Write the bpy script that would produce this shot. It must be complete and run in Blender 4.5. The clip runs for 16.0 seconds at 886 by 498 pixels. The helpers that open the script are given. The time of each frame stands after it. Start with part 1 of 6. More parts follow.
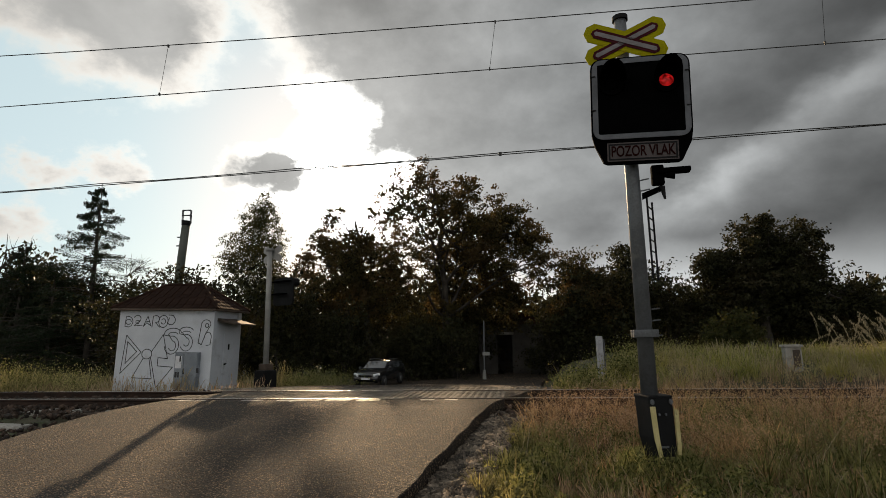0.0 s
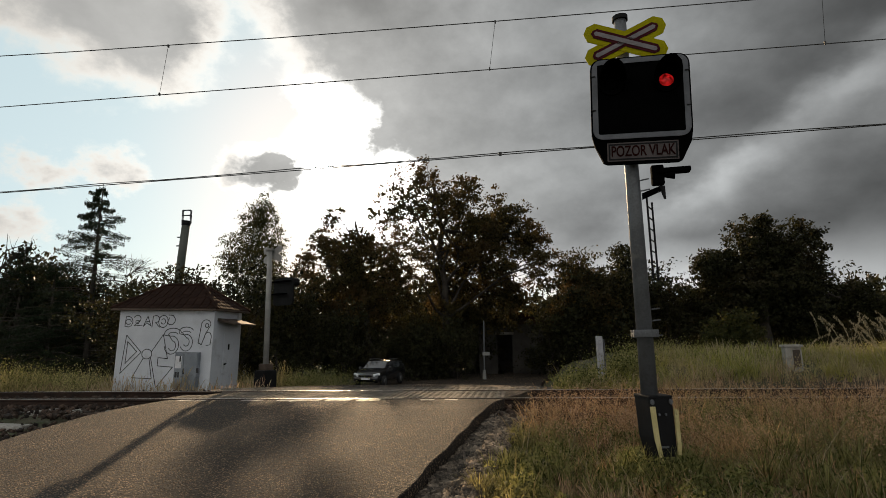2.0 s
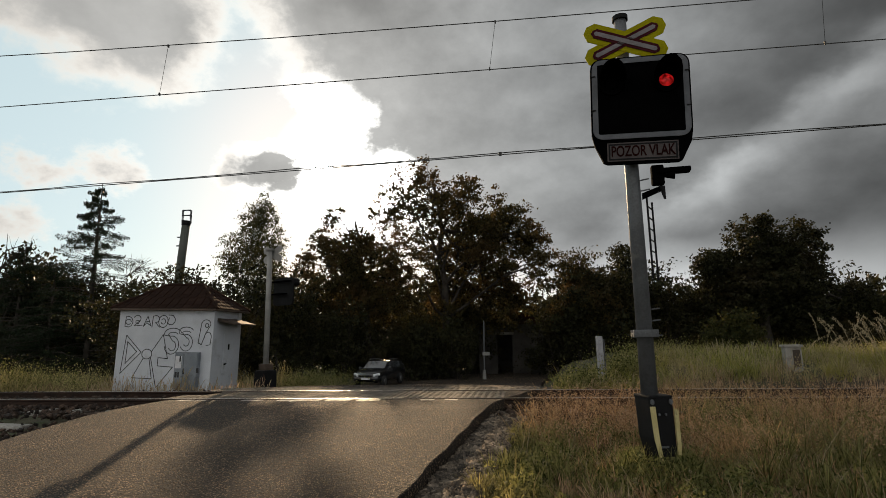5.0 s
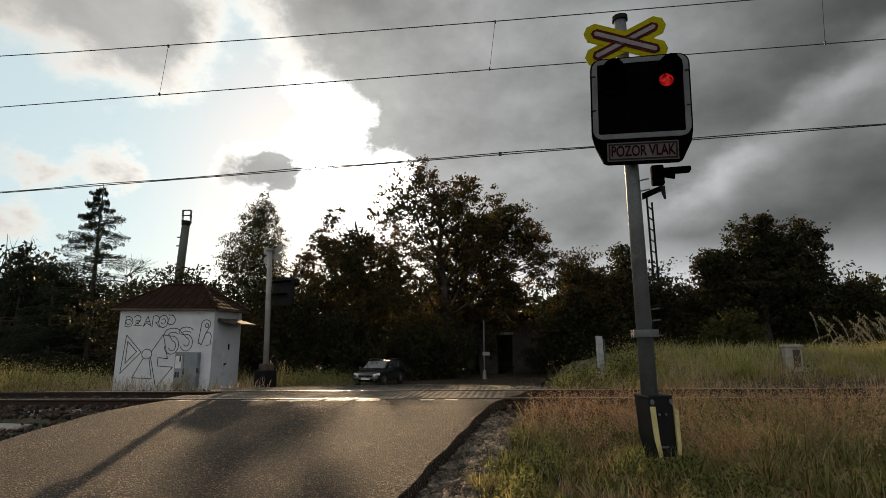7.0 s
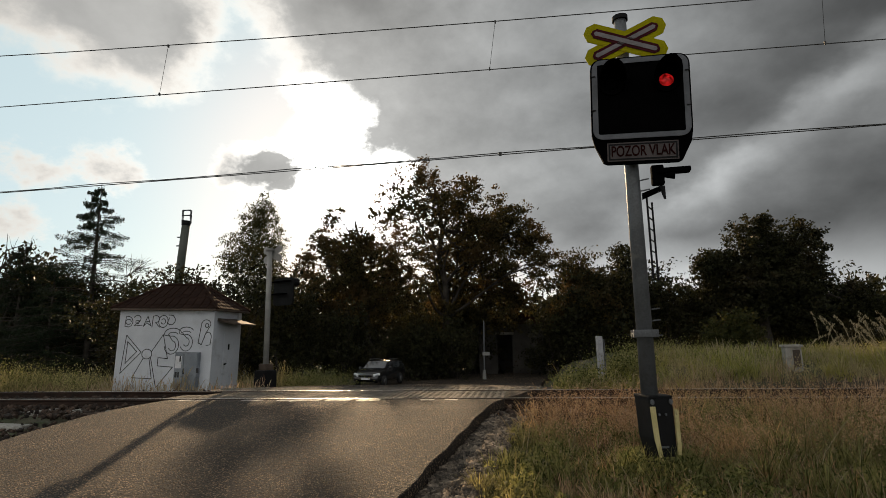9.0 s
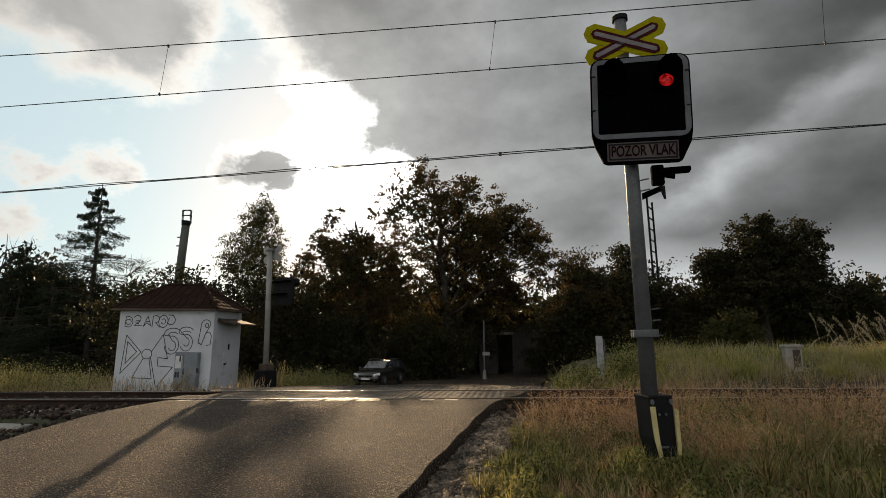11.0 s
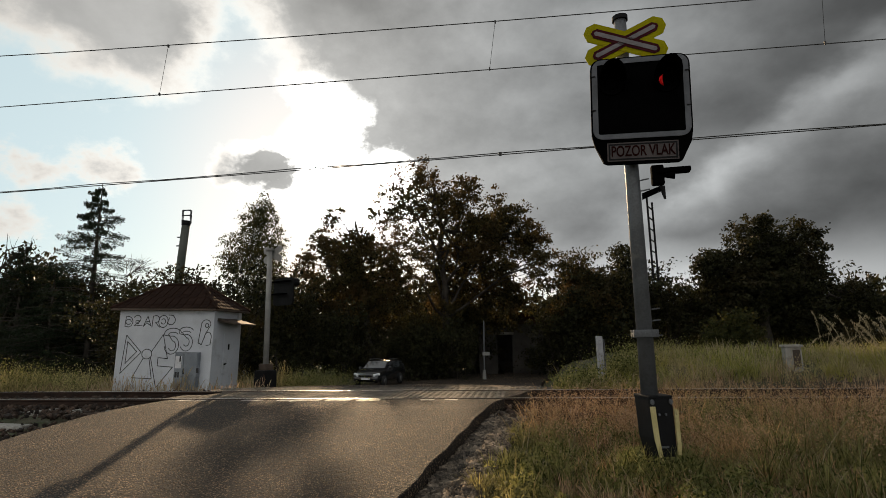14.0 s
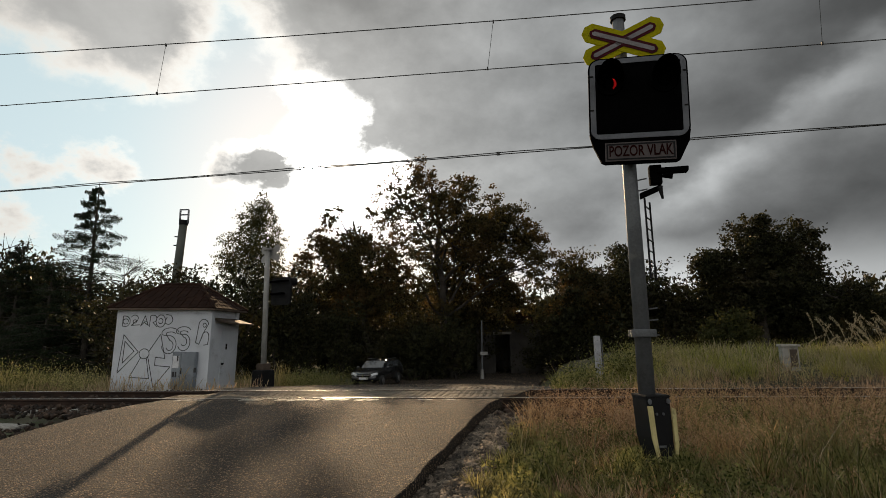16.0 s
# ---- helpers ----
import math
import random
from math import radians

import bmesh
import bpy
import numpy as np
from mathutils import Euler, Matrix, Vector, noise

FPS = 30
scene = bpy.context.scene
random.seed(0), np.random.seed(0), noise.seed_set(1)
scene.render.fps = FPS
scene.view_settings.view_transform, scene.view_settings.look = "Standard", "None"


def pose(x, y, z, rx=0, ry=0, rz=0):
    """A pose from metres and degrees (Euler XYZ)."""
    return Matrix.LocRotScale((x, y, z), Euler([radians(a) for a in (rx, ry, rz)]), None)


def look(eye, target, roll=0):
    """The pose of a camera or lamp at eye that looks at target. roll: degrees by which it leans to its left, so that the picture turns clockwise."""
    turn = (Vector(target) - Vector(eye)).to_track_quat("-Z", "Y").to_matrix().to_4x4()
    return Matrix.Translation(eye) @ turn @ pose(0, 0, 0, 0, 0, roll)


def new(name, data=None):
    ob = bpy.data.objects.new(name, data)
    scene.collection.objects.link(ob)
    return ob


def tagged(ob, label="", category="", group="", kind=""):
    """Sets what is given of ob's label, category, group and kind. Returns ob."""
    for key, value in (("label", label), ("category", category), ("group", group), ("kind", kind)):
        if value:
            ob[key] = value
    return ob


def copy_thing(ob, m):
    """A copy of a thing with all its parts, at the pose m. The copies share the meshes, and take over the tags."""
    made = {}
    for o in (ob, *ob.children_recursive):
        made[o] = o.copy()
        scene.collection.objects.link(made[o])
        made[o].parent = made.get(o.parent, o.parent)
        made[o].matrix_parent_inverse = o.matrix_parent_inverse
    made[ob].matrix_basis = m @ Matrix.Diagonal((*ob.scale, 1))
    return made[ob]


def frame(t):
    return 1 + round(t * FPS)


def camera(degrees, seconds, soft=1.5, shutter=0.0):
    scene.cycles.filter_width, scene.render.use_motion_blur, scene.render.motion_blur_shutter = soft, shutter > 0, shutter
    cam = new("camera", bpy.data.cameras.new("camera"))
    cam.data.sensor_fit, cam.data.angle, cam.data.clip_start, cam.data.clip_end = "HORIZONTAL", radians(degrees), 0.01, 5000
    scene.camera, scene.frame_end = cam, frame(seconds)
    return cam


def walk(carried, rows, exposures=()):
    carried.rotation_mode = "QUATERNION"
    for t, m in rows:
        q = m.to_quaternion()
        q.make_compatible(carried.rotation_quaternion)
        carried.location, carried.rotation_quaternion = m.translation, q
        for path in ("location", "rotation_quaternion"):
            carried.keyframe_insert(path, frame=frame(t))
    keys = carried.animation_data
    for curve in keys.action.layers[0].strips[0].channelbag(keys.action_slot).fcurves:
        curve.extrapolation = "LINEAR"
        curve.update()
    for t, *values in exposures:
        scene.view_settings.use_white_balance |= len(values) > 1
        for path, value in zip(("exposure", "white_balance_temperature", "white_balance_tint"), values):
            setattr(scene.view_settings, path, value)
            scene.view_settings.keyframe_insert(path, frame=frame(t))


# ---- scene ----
cam = camera(79.06, 16.0, soft=0.8)


def aim(dx, dy):
    """The standing camera, turned right by dx and up by dy degrees."""
    return pose(0, 0, 1.0, 0, 0, -dx) @ pose(0, 0, 0, 99.62 + dy) @ pose(0, 0, 0, 0, 0, -1.0)


PATH = [
    (0.0, aim(0, 0)), (2.2, aim(0, 0)), (3.0, aim(0.09, 0)), (4.0, aim(0.08, 0)), (4.6, aim(0, 0)),
    (15.0, aim(0, 0)), (15.5, aim(0.10, 0)), (16.0, aim(0.22, -0.04)),
]
walk(cam, PATH, [(0.0, 0.0, 6620, 11), (16.0, 0.0, 6620, 11)])

# ---- world, sun ----
SUN_AZ, SUN_EL = -10.6, 17.1
world = bpy.data.worlds.new("world")
scene.world = world
world.use_nodes = True
wn = world.node_tree.nodes
sky = wn.new("ShaderNodeTexSky")
sky.sky_type, sky.sun_disc = "NISHITA", False
sky.sun_elevation, sky.sun_rotation = radians(SUN_EL), radians(SUN_AZ)
sky.air_density, sky.dust_density, sky.ozone_density = 1.0, 1.0, 2.0
world.node_tree.links.new(sky.outputs[0], wn["Background"].inputs[0])
wn["Background"].inputs[1].default_value = 0.10

sun = new("sun", bpy.data.lights.new("sun", "SUN"))
sun.data.energy, sun.data.angle, sun.data.color = 5.4, radians(0.6), (1.0, 0.72, 0.43)
sa, se = radians(SUN_AZ), radians(SUN_EL)
SUN_DIR = Vector((math.sin(sa) * math.cos(se), math.cos(sa) * math.cos(se), math.sin(se)))
sun.matrix_world = look(SUN_DIR * 200, (0, 0, 0))


# ---- materials ----
class Graph:
    """Short names for building a node material."""

    def __init__(self, name):
        self.m = bpy.data.materials.new(name)
        self.m.use_nodes = True
        self.t = self.m.node_tree
        self.bsdf = self.t.nodes["Principled BSDF"]
        self.out = self.t.nodes["Material Output"]

    def put(self, socket, value):
        if hasattr(value, "links"):
            self.t.links.new(value, socket)
        elif isinstance(value, (tuple, list)) and len(value) == 3 and socket.type == "RGBA":
            socket.default_value = (*value, 1)
        else:
            socket.default_value = value

    def math(self, op, a, b=0.0, c=0.0, clamp=False):
        n = self.t.nodes.new("ShaderNodeMath")
        n.operation, n.use_clamp = op, clamp
        for s, v in zip(n.inputs, (a, b, c)):
            self.put(s, v)
        return n.outputs[0]

    def coords(self, kind="Object"):
        return self.t.nodes.new("ShaderNodeTexCoord").outputs[kind]

    def noise(self, scale, detail=4.0, rough=0.55, vec=None, stretch=None):
        n = self.t.nodes.new("ShaderNodeTexNoise")
        n.inputs["Scale"].default_value, n.inputs["Detail"].default_value = scale, detail
        n.inputs["Roughness"].default_value = rough
        v = vec if vec is not None else self.coords()
        if stretch:
            mp = self.t.nodes.new("ShaderNodeMapping")
            mp.inputs["Scale"].default_value = stretch
            self.t.links.new(v, mp.inputs[0])
            v = mp.outputs[0]
        self.t.links.new(v, n.inputs["Vector"])
        return n.outputs[0]

    def ramp(self, fac, lo, hi, a=0.0, b=1.0):
        n = self.t.nodes.new("ShaderNodeMapRange")
        n.interpolation_type = "SMOOTHSTEP"
        for s, v in zip(n.inputs, (fac, lo, hi, a, b)):
            self.put(s, v)
        return n.outputs[0]

    def mix(self, fac, a, b, kind="MIX"):
        n = self.t.nodes.new("ShaderNodeMix")
        n.data_type, n.blend_type = "RGBA", kind
        self.put(n.inputs[0], fac)
        self.put(n.inputs[6], a)
        self.put(n.inputs[7], b)
        return n.outputs[2]

    def random(self, island=False):
        if island:
            return self.t.nodes.new("ShaderNodeNewGeometry").outputs["Random Per Island"]
        return self.t.nodes.new("ShaderNodeObjectInfo").outputs["Random"]

    def bump(self, height, strength, distance):
        n = self.t.nodes.new("ShaderNodeBump")
        n.inputs["Strength"].default_value, n.inputs["Distance"].default_value = strength, distance
        self.t.links.new(height, n.inputs["Height"])
        self.t.links.new(n.outputs[0], self.bsdf.inputs["Normal"])

    def set(self, **kw):
        for k, v in kw.items():
            self.put(self.bsdf.inputs[k.replace("_", " ").title().replace("Ior", "IOR")], v)
        return self.m


def surface(name, c1, c2, big=1.5, fine=40.0, rough=0.8, metal=0.0, bump=0.3, dist=0.003, dirt=None, dirt_at=0.6, rand=0.0, spec=0.5, island=False):
    """Two tones in large patches and fine grain, with some dirt."""
    g = Graph(name)
    a, b = g.noise(big, 5), g.noise(fine, 3)
    f = g.math("ADD", g.math("MULTIPLY", a, 0.65), g.math("MULTIPLY", b, 0.35))
    col = g.mix(g.ramp(f, 0.38, 0.62), c1, c2)
    if rand:
        r = g.random(island)
        v = g.math("MULTIPLY_ADD", r, rand, 1 - rand / 2)
        col = g.mix(1.0, col, v, "MULTIPLY")
    if dirt:
        d = g.noise(big * 2.3, 8, 0.7)
        col = g.mix(g.ramp(d, dirt_at - 0.08, dirt_at + 0.12), col, dirt)
    g.bump(b, bump, dist)
    return g.set(base_color=col, roughness=g.math("MULTIPLY_ADD", b, 0.25, rough - 0.12), metallic=metal, specular_ior_level=spec)


def leafy(name, c1, c2, c3, light=0.5, rough=0.55):
    """Leaves that let some light through, each with its own tone."""
    g = Graph(name)
    r = g.random(True)
    tone = g.noise(0.35, 2)
    col = g.mix(g.ramp(r, 0.0, 0.8), c1, c2)
    col = g.mix(g.ramp(tone, 0.45, 0.7, 0, 0.7), col, c3)
    g.set(base_color=col, roughness=rough, specular_ior_level=0.12)
    tr = g.t.nodes.new("ShaderNodeBsdfTranslucent")
    g.put(tr.inputs[0], g.mix(1.0, col, (1.28, 1.15, 0.88), "MULTIPLY"))
    ms = g.t.nodes.new("ShaderNodeMixShader")
    ms.inputs[0].default_value = light
    g.t.links.new(g.bsdf.outputs[0], ms.inputs[1])
    g.t.links.new(tr.outputs[0], ms.inputs[2])
    g.t.links.new(ms.outputs[0], g.out.inputs[0])
    return g.m


def asphalt():
    """Worn binder with pale chippings of about two centimetres."""
    g = Graph("asphalt")
    cell = g.t.nodes.new("ShaderNodeTexVoronoi")
    cell.inputs["Scale"].default_value = 56.0
    g.t.links.new(g.coords(), cell.inputs["Vector"])
    tone = g.t.nodes.new("ShaderNodeSeparateColor")
    g.t.links.new(cell.outputs["Color"], tone.inputs[0])
    chip = g.math("MULTIPLY", g.ramp(tone.outputs[0], 0.38, 0.95), g.ramp(cell.outputs["Distance"], 0.34, 0.60, 1.0, 0.0))
    big, mid, grit = g.noise(0.5, 5), g.noise(6, 6, 0.65), g.noise(52, 2, 0.6)
    col = g.mix(g.ramp(big, 0.35, 0.65), (0.015, 0.0115, 0.0088), (0.029, 0.022, 0.016))
    col = g.mix(g.ramp(mid, 0.5, 0.75, 0, 0.6), col, (0.026, 0.022, 0.018))
    worn = g.ramp(g.noise(1.3, 4), 0.35, 0.65, 0.55, 1.0)
    col = g.mix(g.math("MULTIPLY", chip, worn), col, (0.36, 0.255, 0.165))
    g.bump(g.math("ADD", g.math("ADD", chip, grit), g.math("MULTIPLY", mid, 0.5)), 1.0, 0.018)
    return g.set(base_color=col, roughness=g.math("MULTIPLY_ADD", big, 0.10, 0.82), specular_ior_level=0.26)


def glow(name, color, strength):
    g = Graph(name)
    g.set(base_color=color, roughness=0.4)
    g.bsdf.inputs["Emission Color"].default_value = (*color, 1)
    n = g.noise(22, 4, 0.7)
    g.put(g.bsdf.inputs["Emission Strength"], g.math("MULTIPLY", g.ramp(n, 0.44, 0.62, 0.03, 1.0), strength))
    return g.m


# grey base colour adds to the sky's reflection in the car windows
def glass(name, tint=(0.09, 0.10, 0.11)):
    g = Graph(name)
    return g.set(base_color=tint, roughness=0.05, ior=1.52, coat_weight=1.0, coat_roughness=0.03, coat_ior=2.2)


M = dict(
    asphalt=asphalt(),
    soil=surface("soil", (0.055, 0.045, 0.028), (0.085, 0.075, 0.035), 1.2, 30, 0.95, bump=0.8, dist=0.03, dirt=(0.045, 0.06, 0.02), dirt_at=0.5),
    gravel=surface("gravel", (0.026, 0.016, 0.011), (0.085, 0.054, 0.038), 3, 60, 0.95, bump=1.0, dist=0.02, rand=1.4, island=True),
    rust=surface("rusty_steel", (0.022, 0.012, 0.008), (0.045, 0.022, 0.013), 3, 60, 0.75, 0.3),
    rail_head=surface("polished_rail", (0.5, 0.46, 0.42), (0.62, 0.57, 0.52), 2, 90, 0.28, 1.0, 0.1, 0.001),
    concrete=surface("concrete", (0.26, 0.245, 0.22), (0.38, 0.36, 0.33), 2.5, 70, 0.9, bump=0.5, dist=0.004, dirt=(0.14, 0.12, 0.10), dirt_at=0.58),
    # white post paint, greyed and blued in the colour to stand for shade
    shaded_post=surface("shaded_post_paint", (0.27, 0.27, 0.29), (0.36, 0.36, 0.385), 5, 70, 0.7, dirt=(0.16, 0.15, 0.15), dirt_at=0.58),
    panel=surface("rubber_panel", (0.055, 0.049, 0.042), (0.11, 0.098, 0.082), 2, 60, 0.85, bump=0.6, dist=0.005, rand=0.3, spec=0.2),
    galv=surface("galvanised_steel", (0.075, 0.079, 0.085), (0.125, 0.13, 0.14), 3, 45, 0.6, 0.2, 0.2, 0.001, dirt=(0.16, 0.155, 0.15), dirt_at=0.62),
    grey_paint=surface("grey_paint", (0.20, 0.195, 0.185), (0.28, 0.275, 0.26), 2, 50, 0.75, 0.0, 0.2, 0.001, dirt=(0.2, 0.19, 0.17), dirt_at=0.6),
    black=surface("black_paint", (0.004, 0.004, 0.0045), (0.008, 0.008, 0.009), 4, 60, 0.7, 0.0, 0.15, 0.001, spec=0.2),
    face=surface("matt_black_face", (0.0010, 0.0010, 0.0012), (0.0018, 0.0018, 0.002), 4, 60, 0.95, 0.0, 0.1, 0.001, spec=0.02),
    white=surface("white_reflective_paint", (0.55, 0.55, 0.57), (0.68, 0.68, 0.70), 5, 70, 0.5, 0.0, 0.1, 0.001, dirt=(0.35, 0.34, 0.34), dirt_at=0.62),
    film=surface("white_reflective_film", (0.10, 0.105, 0.118), (0.135, 0.14, 0.155), 5, 70, 0.7, 0.0, 0.1, 0.001, spec=0.15, dirt=(0.09, 0.09, 0.10), dirt_at=0.62),
    plate_film=surface("dull_plate_film", (0.08, 0.068, 0.068), (0.10, 0.086, 0.086), 5, 70, 0.7, 0.0, 0.1, 0.001, spec=0.1),
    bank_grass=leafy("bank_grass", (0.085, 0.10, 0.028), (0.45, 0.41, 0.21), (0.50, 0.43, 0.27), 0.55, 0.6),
    bank_green=leafy("bank_green", (0.06, 0.075, 0.018), (0.30, 0.32, 0.085), (0.44, 0.38, 0.15), 0.55, 0.6),
    plume=leafy("reddish_seed_plume", (0.30, 0.185, 0.12), (0.54, 0.39, 0.27), (0.38, 0.28, 0.17), 0.55, 0.7),
    cabinet=surface("blue_grey_cabinet", (0.17, 0.19, 0.215), (0.24, 0.26, 0.285), 2, 50, 0.6, dirt=(0.10, 0.11, 0.12), dirt_at=0.6),
    band_white=surface("white_band_film", (0.17, 0.155, 0.16), (0.22, 0.20, 0.21), 5, 70, 0.7, spec=0.1),
    road_gravel=surface("road_gravel", (0.050, 0.040, 0.031), (0.20, 0.16, 0.12), 3, 60, 0.95, bump=0.8, dist=0.01, rand=1.5, island=True),
    straw=leafy("straw", (0.30, 0.25, 0.16), (0.42, 0.36, 0.25), (0.28, 0.22, 0.12), 0.4, 0.7),
    faded_yellow=surface("faded_yellow_paint", (0.44, 0.37, 0.16), (0.54, 0.46, 0.22), 5, 50, 0.7, dirt=(0.14, 0.11, 0.05), dirt_at=0.6),
    chimney=surface("stained_chimney", (0.055, 0.062, 0.050), (0.095, 0.10, 0.085), 0.6, 12, 0.9),
    yellow=surface("yellow_reflective_film", (0.24, 0.215, 0.003), (0.30, 0.27, 0.004), 5, 70, 0.8, 0.0, 0.1, 0.001, spec=0.08),
    red=surface("dark_red_film", (0.040, 0.007, 0.010), (0.055, 0.010, 0.013), 5, 70, 0.8, 0.0, 0.1, 0.001, spec=0.08),
    red_text=surface("red_lettering", (0.014, 0.004, 0.004), (0.020, 0.005, 0.005), 5, 70, 0.9, 0.0, 0.1, 0.001, spec=0.05),
    plaster=surface("white_plaster", (0.50, 0.52, 0.56), (0.60, 0.62, 0.66), 0.9, 35, 0.9, bump=0.35, dist=0.004, dirt=(0.38, 0.39, 0.41), dirt_at=0.62),
    ink=surface("black_spray_paint", (0.012, 0.012, 0.014), (0.03, 0.03, 0.033), 5, 60, 0.6),
    tile=surface("red_brown_roof_tile", (0.018, 0.0095, 0.007), (0.036, 0.018, 0.012), 2, 40, 0.9, bump=0.5, dist=0.004, rand=0.35, spec=0.08),
    wood=surface("dark_wood", (0.05, 0.035, 0.025), (0.10, 0.07, 0.05), 2, 40, 0.8),
    bark=surface("bark", (0.024, 0.019, 0.015), (0.050, 0.041, 0.032), 2, 25, 0.95, bump=0.8, dist=0.02),
    birch=surface("birch_bark", (0.30, 0.29, 0.27), (0.45, 0.44, 0.41), 3, 12, 0.9, dirt=(0.04, 0.035, 0.03), dirt_at=0.55),
    car=surface("dark_car_paint", (0.014, 0.015, 0.018), (0.018, 0.019, 0.022), 1, 200, 0.22, 0.0, 0.02, 0.0005),
    tyre=surface("tyre_rubber", (0.012, 0.012, 0.012), (0.022, 0.022, 0.022), 5, 80, 0.9),
    alloy=surface("alloy", (0.35, 0.35, 0.36), (0.45, 0.45, 0.46), 5, 60, 0.35, 0.9),
    lamp_glass=surface("headlamp_glass", (0.75, 0.77, 0.8), (0.85, 0.87, 0.9), 8, 50, 0.15, 0.1, 0.05, 0.0005),
    cable=surface("wire", (0.035, 0.035, 0.035), (0.06, 0.058, 0.055), 5, 60, 0.6, 0.5),
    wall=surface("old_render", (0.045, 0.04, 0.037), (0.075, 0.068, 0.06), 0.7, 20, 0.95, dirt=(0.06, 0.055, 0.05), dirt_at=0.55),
    # pale tone holds the sunlight on the crossing edge, with worn patches
    sunlit_edge=surface("worn_sunlit_edge", (0.36, 0.33, 0.28), (0.52, 0.48, 0.42), 6, 80, 0.7, dirt=(0.09, 0.08, 0.07), dirt_at=0.52),
    glass=glass("sky_grey_glass"),
    red_glow=glow("red_lamp_glow", (1.0, 0.020, 0.022), 0.40),
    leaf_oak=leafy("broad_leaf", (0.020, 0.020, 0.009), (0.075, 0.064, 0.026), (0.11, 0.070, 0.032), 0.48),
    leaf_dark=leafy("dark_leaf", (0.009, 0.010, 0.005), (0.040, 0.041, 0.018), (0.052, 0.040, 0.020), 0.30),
    leaf_birch=leafy("birch_leaf", (0.026, 0.032, 0.011), (0.060, 0.062, 0.022), (0.085, 0.070, 0.028), 0.45),
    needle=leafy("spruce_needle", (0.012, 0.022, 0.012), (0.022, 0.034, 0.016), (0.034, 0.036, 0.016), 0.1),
    grass_green=leafy("green_grass", (0.045, 0.060, 0.016), (0.34, 0.30, 0.16), (0.34, 0.27, 0.16), 0.55, 0.6),
    grass_dry=leafy("dry_grass", (0.12, 0.075, 0.050), (0.56, 0.41, 0.30), (0.22, 0.18, 0.10), 0.55, 0.7),
    lush=leafy("lush_grass", (0.035, 0.048, 0.011), (0.27, 0.27, 0.115), (0.36, 0.30, 0.17), 0.55, 0.6),
    sedge=leafy("reddish_grass", (0.08, 0.042, 0.024), (0.54, 0.36, 0.22), (0.42, 0.31, 0.16), 0.55, 0.7),
    weed=leafy("weeds", (0.028, 0.042, 0.010), (0.24, 0.245, 0.10), (0.33, 0.29, 0.15), 0.55, 0.6),
)

M["car"].node_tree.nodes["Principled BSDF"].inputs["Coat Weight"].default_value = 1.0


